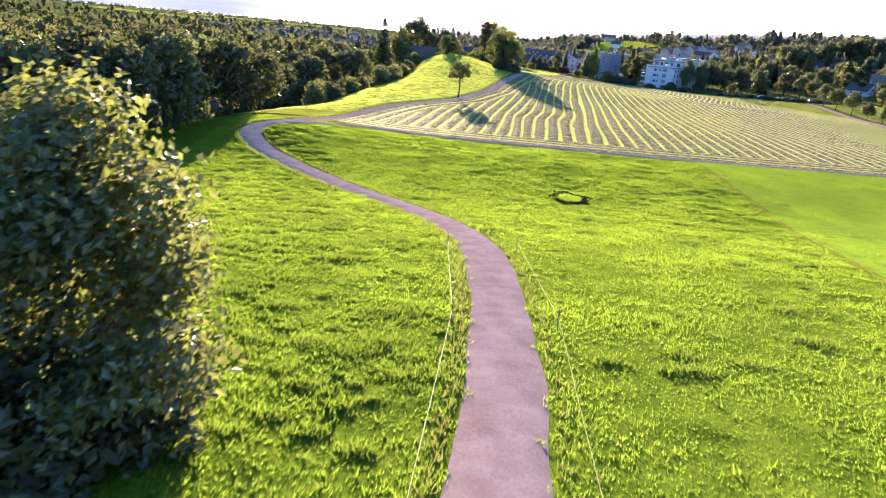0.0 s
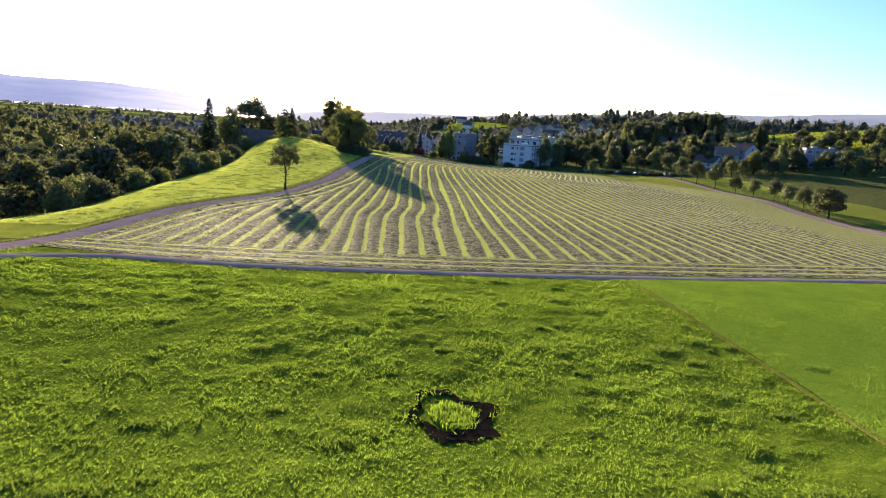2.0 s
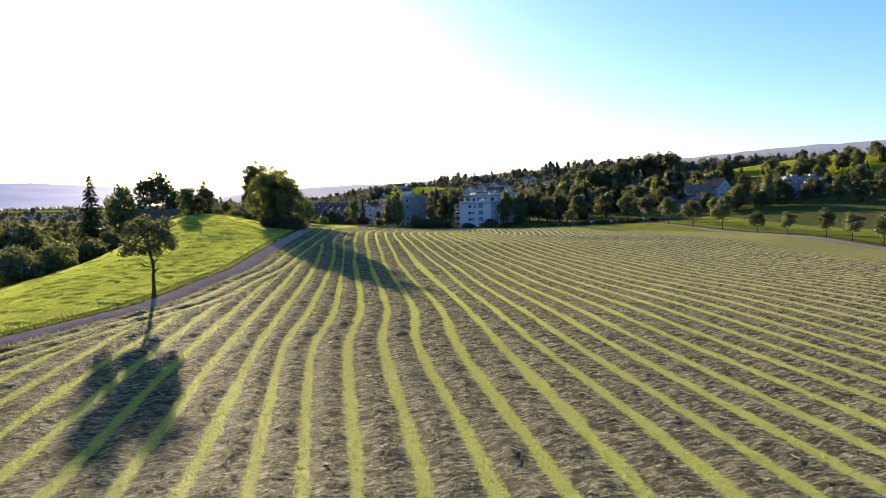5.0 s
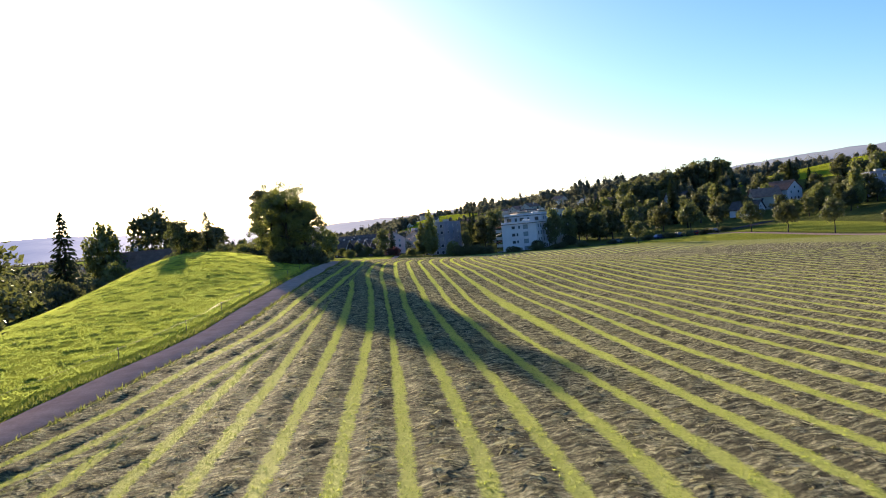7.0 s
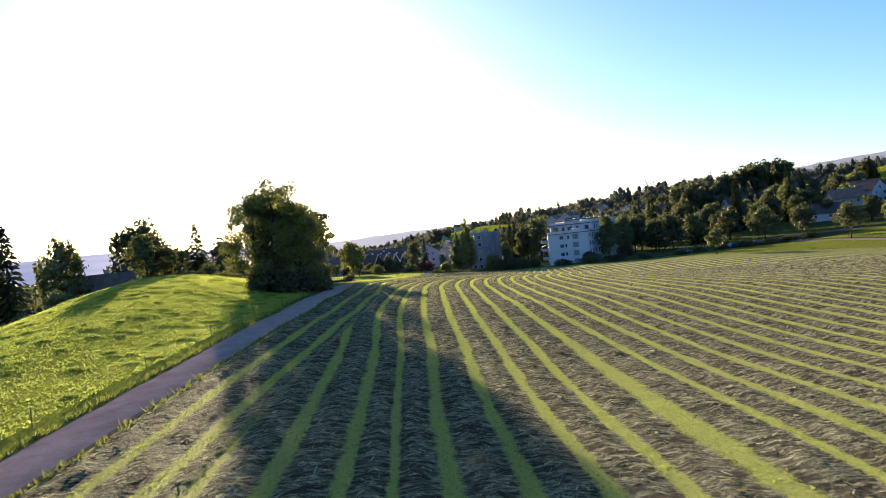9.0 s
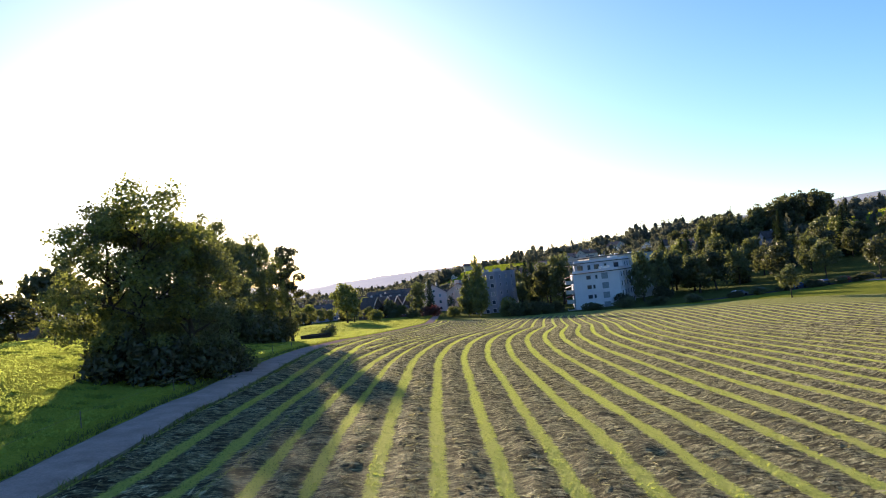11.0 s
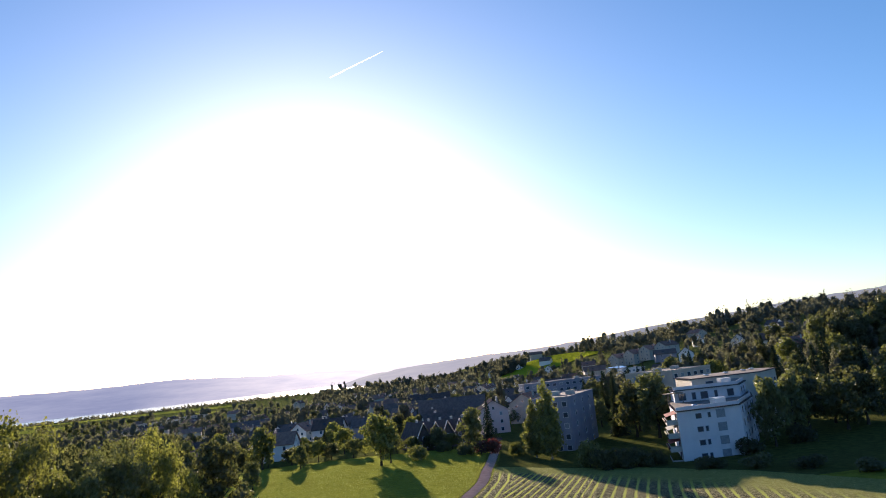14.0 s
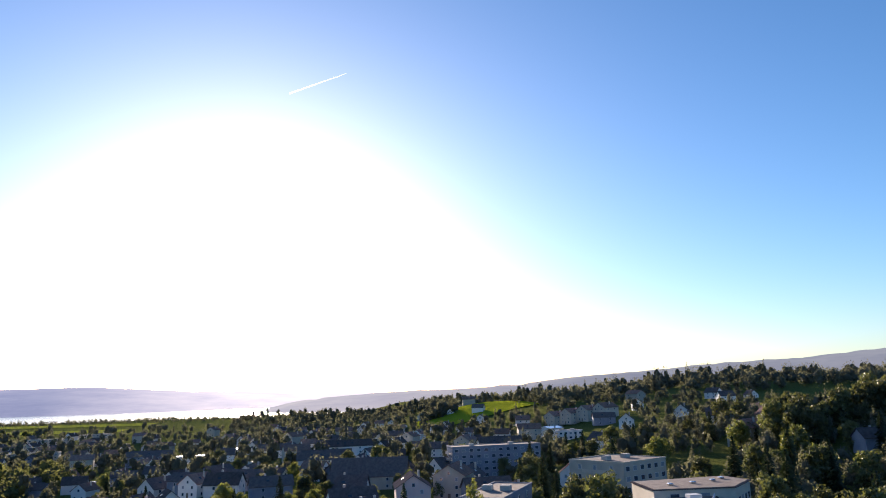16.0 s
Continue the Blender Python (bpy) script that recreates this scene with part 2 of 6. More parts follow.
def mown_material():
    """Mown field: pale stubble lanes between rows of lying cut grass, by the lane coordinate on the mesh."""
    m, n, l = mat_new("mown_field")
    o = n.new("ShaderNodeOutputMaterial")
    at = n.new("ShaderNodeAttribute")
    at.attribute_name = "lane"
    co = n.new("ShaderNodeTexCoord").outputs["Object"]
    wob = noise_node(n, l, 0.9, 4, 0.7, co)
    fine = noise_node(n, l, 8.0, 7, 0.78, co)
    lumps = noise_node(n, l, 3.6, 6, 0.75, co, (0.7, 2.3, 1.0))
    patch = noise_node(n, l, 0.05, 2, 0.5, co)
    broad = noise_node(n, l, 0.22, 3, 0.6, co)

    def math_node(op, a, b=None, c=None):
        q = n.new("ShaderNodeMath")
        q.operation = op
        for i, v in enumerate((a, b, c)):
            if v is None:
                continue
            if isinstance(v, (int, float)):
                q.inputs[i].default_value = v
            else:
                l.new(v, q.inputs[i])
        return q.outputs[0]

    ph = math_node("FRACT", math_node("ADD", at.outputs["Fac"], math_node("MULTIPLY", math_node("SUBTRACT", wob.outputs["Fac"], 0.5), 0.22)))
    tri = math_node("ABSOLUTE", math_node("SUBTRACT", ph, 0.5))          # 0 in the row's middle, 0.5 in the lane's
    stub = ramp(n, l, math_node("ADD", tri, math_node("ADD", math_node("MULTIPLY", math_node("SUBTRACT", fine.outputs["Fac"], 0.5), 0.3), math_node("MULTIPLY", math_node("SUBTRACT", broad.outputs["Fac"], 0.5), 0.22))), [(0.335, (0, 0, 0)), (0.405, (1, 1, 1))])
    # straw tones; the dark ends put shade between the clumps into the colour
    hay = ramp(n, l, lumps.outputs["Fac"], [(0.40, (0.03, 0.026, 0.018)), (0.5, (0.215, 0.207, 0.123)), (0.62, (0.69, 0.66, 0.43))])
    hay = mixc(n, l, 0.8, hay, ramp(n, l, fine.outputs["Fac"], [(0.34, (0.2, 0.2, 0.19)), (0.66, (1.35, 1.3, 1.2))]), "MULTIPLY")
    # broader dark blotches, also painted shade across the rows
    clump_shade = noise_node(n, l, 1.25, 3, 0.6, co, (0.8, 2.2, 1.0))
    hay = mixc(n, l, 0.9, hay, ramp(n, l, clump_shade.outputs["Fac"], [(0.42, (0.22, 0.21, 0.2)), (0.52, (1.45, 1.42, 1.36))]), "MULTIPLY")
    green = ramp(n, l, fine.outputs["Fac"], [(0.25, (0.45, 0.51, 0.08)), (0.72, (0.84, 0.87, 0.22))])
    worn = mixc(n, l, ramp(n, l, patch.outputs["Fac"], [(0.45, (0, 0, 0)), (0.7, (0.7, 0.7, 0.7))]), green, (0.6, 0.57, 0.18))
    faint = n.new("ShaderNodeAttribute")
    faint.attribute_name = "faint"
    mixed = mixc(n, l, stub, hay, worn)
    c = mixc(n, l, faint.outputs["Fac"], mixed, mixc(n, l, 0.3, (0.36, 0.38, 0.09), hay))
    d = n.new("ShaderNodeBsdfDiffuse")
    l.new(c, d.inputs["Color"])
    g = n.new("ShaderNodeBsdfGlossy")
    g.inputs["Roughness"].default_value = 0.6
    g.inputs["Color"].default_value = (0.8, 0.78, 0.62, 1)
    bp = n.new("ShaderNodeBump")
    bp.inputs["Strength"].default_value, bp.inputs["Distance"].default_value = 1.0, 0.6
    l.new(math_node("ADD", fine.outputs["Fac"], lumps.outputs["Fac"]), bp.inputs["Height"])
    l.new(bp.outputs["Normal"], d.inputs["Normal"])
    l.new(bp.outputs["Normal"], g.inputs["Normal"])
    mx = n.new("ShaderNodeMixShader")
    mx.inputs["Fac"].default_value = 0.03
    l.new(d.outputs[0], mx.inputs[1])
    l.new(g.outputs[0], mx.inputs[2])
    l.new(mx.outputs[0], o.inputs["Surface"])
    return m


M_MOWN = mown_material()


def haze_material(name, c1, c2, glow, toward):
    """Far land, the haze of miles of lit air put in as emission; it glows more towards the sun's bearing."""
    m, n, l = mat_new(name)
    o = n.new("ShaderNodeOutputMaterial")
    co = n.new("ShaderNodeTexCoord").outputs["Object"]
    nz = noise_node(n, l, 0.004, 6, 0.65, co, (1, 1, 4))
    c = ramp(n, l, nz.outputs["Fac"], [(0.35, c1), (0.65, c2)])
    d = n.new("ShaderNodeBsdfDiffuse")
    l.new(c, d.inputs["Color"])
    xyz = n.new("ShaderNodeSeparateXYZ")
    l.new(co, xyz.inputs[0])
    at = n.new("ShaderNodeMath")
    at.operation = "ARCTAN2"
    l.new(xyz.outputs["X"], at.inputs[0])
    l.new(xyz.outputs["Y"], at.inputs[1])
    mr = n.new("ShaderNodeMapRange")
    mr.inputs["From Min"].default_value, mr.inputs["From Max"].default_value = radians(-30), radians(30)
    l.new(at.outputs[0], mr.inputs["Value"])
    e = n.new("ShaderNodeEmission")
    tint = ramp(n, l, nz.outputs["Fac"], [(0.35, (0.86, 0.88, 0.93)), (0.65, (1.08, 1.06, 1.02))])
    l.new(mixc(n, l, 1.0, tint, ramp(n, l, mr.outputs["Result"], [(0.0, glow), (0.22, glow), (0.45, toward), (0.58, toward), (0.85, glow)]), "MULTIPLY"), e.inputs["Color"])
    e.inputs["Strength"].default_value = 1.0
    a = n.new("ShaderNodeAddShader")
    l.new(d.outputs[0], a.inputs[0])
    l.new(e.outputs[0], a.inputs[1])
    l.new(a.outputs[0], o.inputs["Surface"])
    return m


M_FAR = haze_material("far_hills", (0.08, 0.09, 0.11), (0.14, 0.14, 0.16), (0.122, 0.138, 0.205), (0.4, 0.385, 0.42))
M_FAR_RIDGE = haze_material("far_ridge", (0.05, 0.07, 0.07), (0.09, 0.11, 0.1), (0.10, 0.11, 0.14), (0.2, 0.2, 0.23))


def water_material():
    m, n, l = mat_new("lake_water")
    p = n.new("ShaderNodeBsdfPrincipled")
    o = n.new("ShaderNodeOutputMaterial")
    p.inputs["Base Color"].default_value = (0.05, 0.08, 0.11, 1)
    p.inputs["Roughness"].default_value = 0.22
    p.inputs["Specular IOR Level"].default_value = 0.8
    nz = noise_node(n, l, 0.05, 5, 0.6)
    bp = n.new("ShaderNodeBump")
    bp.inputs["Strength"].default_value, bp.inputs["Distance"].default_value = 0.3, 1.0
    l.new(nz.outputs["Fac"], bp.inputs["Height"])
    l.new(bp.outputs["Normal"], p.inputs["Normal"])
    l.new(p.outputs["BSDF"], o.inputs["Surface"])
    return m


M_WATER = water_material()


# ---- mesh helpers ----
def mesh_from(name, verts, faces, material, smooth=False):
    me = bpy.data.meshes.new(name)
    me.from_pydata([tuple(v) for v in verts], [], faces)
    if material:
        me.materials.append(material)
    if smooth:
        me.polygons.foreach_set("use_smooth", [True] * len(me.polygons))
    me.update()
    return me


def mesh_quads(name, verts, quads, material, smooth=False):
    """Fast mesh from numpy arrays; quads is (n, 3) or (n, 4)."""
    me = bpy.data.meshes.new(name)
    verts, quads = np.asarray(verts, np.float32), np.asarray(quads, np.int32)
    k = quads.shape[1]
    me.vertices.add(len(verts))
    me.vertices.foreach_set("co", verts.ravel())
    me.loops.add(quads.size)
    me.loops.foreach_set("vertex_index", quads.ravel())
    me.polygons.add(len(quads))
    me.polygons.foreach_set("loop_start", np.arange(0, quads.size, k, dtype=np.int32))
    me.polygons.foreach_set("loop_total", np.full(len(quads), k, np.int32))
    me.polygons.foreach_set("use_smooth", np.full(len(quads), smooth, bool))
    me.materials.append(material)
    me.update(calc_edges=True)
    me.validate()
    return me


def part(name, data, material=None, parent=None, label=""):
    """Links a bmesh or mesh as one object under a thing."""
    if isinstance(data, bmesh.types.BMesh):
        me = bpy.data.meshes.new(name)
        data.to_mesh(me)
        data.free()
        me.materials.append(material)
        data = me
    ob = new(name, data)
    if parent is not None:
        ob.parent = parent
    if label:
        ob["label"] = label
    return ob


def box(bm, x0, x1, y0, y1, z0, z1, bevel=0.0):
    vs = [bm.verts.new((x, y, z)) for z in (z0, z1) for x, y in ((x0, y0), (x1, y0), (x1, y1), (x0, y1))]
    fs = [(3, 2, 1, 0), (4, 5, 6, 7), (0, 1, 5, 4), (1, 2, 6, 5), (2, 3, 7, 6), (3, 0, 4, 7)]
    made = [bm.faces.new([vs[i] for i in f]) for f in fs]
    if bevel:
        edges = list({e for f in made for e in f.edges})
        bmesh.ops.bevel(bm, geom=edges, offset=bevel, segments=1, affect="EDGES")
    return vs


def boxed(x0, x1, y0, y1, z0, z1, bevel=0.0):
    bm = bmesh.new()
    box(bm, x0, x1, y0, y1, z0, z1, bevel)
    return bm


def tube(verts, faces, pts, radii, sides=7):
    """Appends a tapered tube through pts to the lists."""
    base = len(verts)
    for i, (p, r) in enumerate(zip(pts, radii)):
        p = Vector(p)
        d = (Vector(pts[min(i + 1, len(pts) - 1)]) - Vector(pts[max(i - 1, 0)])).normalized()
        a = d.orthogonal().normalized()
        b = d.cross(a)
        for k in range(sides):
            t = 2 * math.pi * k / sides
            verts.append(p + r * (math.cos(t) * a + math.sin(t) * b))
    for i in range(len(pts) - 1):
        for k in range(sides):
            k2 = (k + 1) % sides
            faces.append((base + i * sides + k, base + i * sides + k2, base + (i + 1) * sides + k2, base + (i + 1) * sides + k))
    faces.append(tuple(base + (len(pts) - 1) * sides + k for k in range(sides)))


# ---- ground ----
UPPER_X = [-22.6, -22.6, -21.4, -19.0, -15.6, -12.4, -9.4, -4.6, 0.4, 2.3, 4.6, 7.3, 8.7, 10.2, 12.7, 14.9, 16.3, 18.1, 19.6, 20.7, 23.9, 26.4, 29.3, 38.6, 43.6, 49.0, 54.3, 57.8, 61.6, 65.5, 69.5, 95]
UPPER_Y = [-500, 74, 77.5, 81.5, 95, 109.0, 119.3, 128.5, 137, 142, 150, 158, 164, 172, 184.5, 195.5, 201, 211.5, 219, 227, 252, 264, 278, 312, 330, 350, 369, 387, 405, 425, 445, 600]


def S(a, b, v):
    t = np.clip((v - a) / (b - a), 0, 1)
    return t * t * (3 - 2 * t)


def upper_x(y):
    return np.interp(y, UPPER_Y, UPPER_X)


def lower_y(x):
    d = np.asarray(x, float) - 22
    return 84.0 + np.where(d < 0, 0.0022, 0.0014) * d * d


def crest_x(y):
    return -24 + 11.4 * S(85, 125, y) + 10 * S(120, 220, y)


def H(x, y):
    """Height of the land."""
    x, y = np.asarray(x, float), np.asarray(y, float)
    h = -0.7 + 5 * (1 - S(-20, 70, y)) - 6 * S(150, 400, y) - 5 * S(420, 800, y) * (1 - S(100, 250, x))
    h = h + 35 * S(158, 415, x) * S(150, 400, y) * (1 - 0.6 * S(470, 700, y) * S(250, 380, x)) + 30 * np.exp(-((x - 830) / 190) ** 2 - ((y - 960) / 240) ** 2) + 27 * np.exp(-((x - 520) / 185) ** 2 - ((y - 1060) / 250) ** 2)
    h = h + 3.67 * np.exp(-((x + 2.26) / 13.2) ** 2 - ((y - 248.2) / 55.3) ** 2) * S(1, 12, upper_x(y) - x)                # pasture hill
    h = h + 2.5 * np.exp(-((x - 10) / 22) ** 2 - ((y - 215) / 50) ** 2) + 3 * S(0, 1, (90 - x) / 70) * S(180, 280, y) * (1 - S(400, 520, y))
    h = h + 1.1 * np.exp(-((x + 21) / 9) ** 2 - ((y - 80) / 11) ** 2)
    h = h - 0.8 * np.exp(-((y - 53) / 15) ** 2)                                                                          # dip at the meadow's foot
    h = h - 1.0 * S(14, 30, x) * S(115, 155, y) * (1 - S(172, 205, y)) - 1.9 * S(45, 120, x) * S(60, 130, y) * (1 - S(230, 320, y))   # the field falls away from the track
    h = h - (22 - 7 * S(300, 600, y) - 6 * S(600, 850, y)) * S(0, 70, crest_x(y) - x) * (1 - S(1050, 1500, y))                                                         # wooded valley
    h = h + 12 * np.exp(-((x - 232) / 75) ** 2 - ((y - 1185) / 80) ** 2)                                                    # far meadow hill
    r = np.hypot(x, y)
    h = h + 10 * S(1500, 1800, r) * (1 - S(400, 700, x - 0.1 * y))                                   # lake basin
    return h


def hz(x, y):
    return float(H(x, y))


def axis(lo, hi, step, far, grow=1.16):
    mid = list(np.arange(lo, hi + step / 2, step))
    up, s = [], step
    while (up[-1] if up else hi) < far:
        s *= grow
        up.append((up[-1] if up else hi) + s)
    dn, s = [], step
    while (dn[-1] if dn else lo) > -far:
        s *= grow
        dn.append((dn[-1] if dn else lo) - s)
    return np.array(dn[::-1] + mid + up)


def grid_mesh(name, X, Y, Z, material, smooth=True):
    ny, nx = X.shape
    v = np.stack([X, Y, Z], -1).reshape(-1, 3)
    i = np.arange(ny * nx).reshape(ny, nx)
    q = np.stack([i[:-1, :-1], i[:-1, 1:], i[1:, 1:], i[1:, :-1]], -1).reshape(-1, 4)
    return mesh_quads(name, v, q, material, smooth)


gx, gy = axis(-60, 180, 2.0, 4300, 1.07), axis(-30, 460, 2.0, 4300, 1.07)
GX, GY = np.meshgrid(gx, gy)
ground = new("ground", grid_mesh("ground", GX, GY, H(GX, GY), M_GROUND))
tagged(ground, "rough grassy land of a wide green valley", "ground", kind="structure")


def sheet(name, y0, y1, left, right, nx, ny, lift, material, label, cat):
    b, a = np.meshgrid(np.linspace(0, 1, ny), np.linspace(0, 1, nx), indexing="ij")
    Y = y0 + (y1 - y0) * b
    L, R = left(Y), right(Y)
    X = L + (R - L) * a
    ob = new(name, grid_mesh(name, X, Y, H(X, Y) + lift, material))
    return tagged(ob, label, cat, kind="structure")


def avenue_x(y):
    return 117 + 0.3 * (np.asarray(y, float) - 168)


def smooth_line(pts, step=1.0):
    """Resamples a polyline as a Catmull-Rom curve."""
    p = [Vector(q) for q in pts]
    p = [2 * p[0] - p[1]] + p + [2 * p[-1] - p[-2]]
    out = []
    for i in range(1, len(p) - 2):
        n = max(2, int((p[i + 1] - p[i]).length / step))
        for k in range(n):
            t = k / n
            out.append(0.5 * ((2 * p[i]) + (p[i + 1] - p[i - 1]) * t + (2 * p[i - 1] - 5 * p[i] + 4 * p[i + 1] - p[i + 2]) * t * t
                              + (3 * p[i] - p[i - 1] - 3 * p[i + 1] + p[i + 2]) * t ** 3))
    out.append(p[-2])
    return out


MAIN = [(0.2, -40), (0.6, -20), (0.9, 0), (1.2, 7.7), (1.75, 12.6), (2.05, 19.7), (2.1, 26), (1.8, 32), (0.9, 37.2), (-0.9, 42.2), (-3.6, 47.4), (-7.4, 52.6), (-14.9, 61.8), (-18.7, 66.4), (-21.0, 70.2), (-22.1, 73.4), (-21.9, 76.4)]
UPPER = [p for p in zip(UPPER_X[3:-1], UPPER_Y[3:-1])]
main_line = smooth_line(MAIN + UPPER)
MAIN_LINE = main_line[:170]


def hummocks(x, y):
    """Tussocky unevenness of uncut grass."""
    out = np.zeros(x.shape)
    for idx in np.ndindex(x.shape):
        p, q = x[idx], y[idx]
        a = noise.noise((p * 0.55, q * 0.55, 1.3)) + 0.7 * noise.noise((p * 1.7, q * 1.7, 4.7))
        out[idx] = max(0.0, a + 0.25) * (0.08 + 0.11 * max(0.0, noise.noise((p * 0.06, q * 0.06, 8.0)) + 0.3))
    return out


def crop_x(y):
    return np.interp(y, [0, 32, 44, 60, 82, 90], [13, 24.3, 26.9, 29.5, 30.5, 30.7])


HOLE = (10.9, 57.3)


def near_meadow():
    ys, xs = np.arange(2, 88.01, 0.38), np.arange(-27, 66, 0.38)
    X, Y = np.meshgrid(xs, ys)
    near = np.array([(q[0], q[1]) for q in MAIN_LINE])
    Z = hummocks(X, Y)
    gap = np.full(X.shape, 99.0)
    for q in near[::2]:
        gap = np.minimum(gap, np.hypot(X - q[0], Y - q[1]))
    Z *= 1 - 0.75 * S(-0.6, 0.6, X - crop_x(Y))
    Z *= S(0.9, 1.5, np.hypot((X - HOLE[0]) / 1.7, (Y - HOLE[1]) / 2.6))
    Z *= S(1.6, 2.6, gap) * S(1.3, 2.2, lower_y(X) - Y)
    ob = new("meadow", grid_mesh("meadow", X, Y, H(X, Y) + 0.06 + Z, M_MEADOW))
    tagged(ob, "bright green tussocky uncut meadow on a gentle slope", "meadow", kind="structure")


sheet("far_meadow", -30, 88, lambda y: 40 + 0 * y, lambda y: np.full_like(y, 190.0), 60, 120, 0.03, M_MEADOW, "smooth green grassland beside the meadow", "meadow")
sheet("edge_meadow", -40, 88, lambda y: -40 + 0 * y, lambda y: np.full_like(y, -26.0), 20, 120, 0.03, M_MEADOW, "green grass at the edge of the wood", "meadow")
sheet("start_meadow", -40, 4, lambda y: -27 + 0 * y, lambda y: np.full_like(y, 66.0), 60, 40, 0.04, M_MEADOW, "green grass at the foot of the meadow", "meadow")
def pasture_sheet():
    b, a = np.meshgrid(np.linspace(92, 335, 300), np.linspace(0, 1, 110), indexing="ij")
    L, R = crest_x(b) - 9, upper_x(b) - 1.2
    X = R + (L - R) * a ** 1.3
    bank = 0.2 * S(0.1, 1.6, R - X) * S(93, 103, b)
    lumps = np.array([[0.7 * noise.noise((x * 0.6, y * 0.6, 2.0)) + 0.8 * noise.noise((x * 1.7, y * 1.2, 5.0)) for x, y in zip(rx, ry)] for rx, ry in zip(X, b)])
    Z = H(X, b) + 0.05 + bank + 0.13 * np.maximum(0, lumps) * S(0.8, 2.5, R - X) * S(92, 100, b)
    ob = new("pasture", grid_mesh("pasture", X[:, ::-1], b, Z[:, ::-1], M_PASTURE))
    tagged(ob, "yellow-green grazed pasture on a rounded hill", "pasture", kind="structure")


pasture_sheet()
sheet("lower_pasture", 335, 441, lambda y: -5 + 0 * y, lambda y: upper_x(y) - 1.0, 60, 90, 0.05, M_ROADSIDE, "light green pasture beside the bend of the track", "pasture")
sheet("roadside_meadow", 92, 335, lambda y: avenue_x(y) + 3, lambda y: avenue_x(y) + 30, 40, 120, 0.05, M_ROADSIDE, "pale green meadow behind an avenue of young trees", "meadow")
sheet("hilltop_meadow", 360, 560, lambda y: 300 + 0 * y, lambda y: 560 + 0 * y, 60, 60, 0.05, M_HILLGRASS, "sunlit green meadow on the hilltop", "meadow")


def ribbon(name, line, width, lift, material, label, cat, crown=0.05):
    cols = 7
    n = len(line)
    P = np.array([(q[0], q[1]) for q in line])
    D = np.gradient(P, axis=0)
    D /= np.linalg.norm(D, axis=1)[:, None]
    N = np.stack([D[:, 1], -D[:, 0]], 1)
    offs = np.linspace(-0.5, 0.5, cols)
    wob = np.array([[noise.noise((q[0] * 0.3, q[1] * 0.3, 7 * s)) for s in (-1, 1)] for q in P]) * 0.16
    X, Y, Z = (np.zeros((n, cols)) for _ in range(3))
    for j, o in enumerate(offs):
        w = width * o + np.where(o < 0, wob[:, 0], wob[:, 1]) * abs(o) * 2
        X[:, j], Y[:, j] = P[:, 0] + N[:, 0] * w, P[:, 1] + N[:, 1] * w
        Z[:, j] = H(X[:, j], Y[:, j]) + lift + crown * (1 - (2 * o) ** 2) - 0.05 * (abs(o) > 0.49)
    ob = new(name, grid_mesh(name, X, Y, Z, material))
    return tagged(ob, label, cat, kind="structure")


near_meadow()
sheet("crop_field", -28, 84.2, lambda y: crop_x(y) + 0.25, lambda y: np.full_like(y, 188.0), 120, 110, 0.17, M_CROP, "smooth deep green field of young grass", "meadow")
ribbon("track_edge", main_line, 2.75, 0.085, M_DRY, "dry brown edge strip along the farm track", "verge", 0.0)
ribbon("track", main_line, 2.3, 0.11, M_TRACK, "narrow purple-grey gravel farm track", "farm track")
low_line = smooth_line([(-20.5, 77.5), (-17, 81.4), (-10, float(lower_y(-10)))] + [(x, float(lower_y(x))) for x in range(0, 91, 10)] + [(102, 104), (108, 130), (110, 150)])
ribbon("crop_line", smooth_line([(float(crop_x(y)), y) for y in range(6, 83, 4)]), 0.34, 0.2, M_ROADSIDE, "pale trodden line between two crops of grass", "grass line", 0.0)
ribbon("lower_track", low_line, 1.5, 0.16, M_TRACK, "gravel farm track along the mown field", "farm track")
ave_line = smooth_line([(avenue_x(y) - 2.5, y) for y in range(100, 341, 20)])
ribbon("avenue_lane", ave_line, 3.2, 0.10, M_TRACK, "narrow lane along the avenue of trees", "lane")
ribbon("car_park", smooth_line([(118, 338), (140, 340), (165, 346), (200, 352)]), 7.0, 0.09, M_ROAD, "asphalt car park at the field's edge", "car park")
ribbon("village_street", smooth_line([(68, 452), (72, 470), (67, 500), (80, 540), (94, 575), (97, 634), (104, 720), (108, 823)]), 5.0, 0.12, M_ROAD, "asphalt village street between houses", "street")


# ---- the mown field ----
PERIOD = 1.97
LANE_Y = [84, 92, 100, 112.5, 130, 150, 162, 183, 196, 209, 218, 231, 242, 249, 258, 285, 300, 340, 400]
LANE_X = [-0.9, 0, 1.1, 2.5, 5.3, 9.0, 11.0, 13.8, 15.0, 17.1, 18.7, 21.0, 23.6, 25.5, 28.6, 39.3, 44.0, 57, 80]


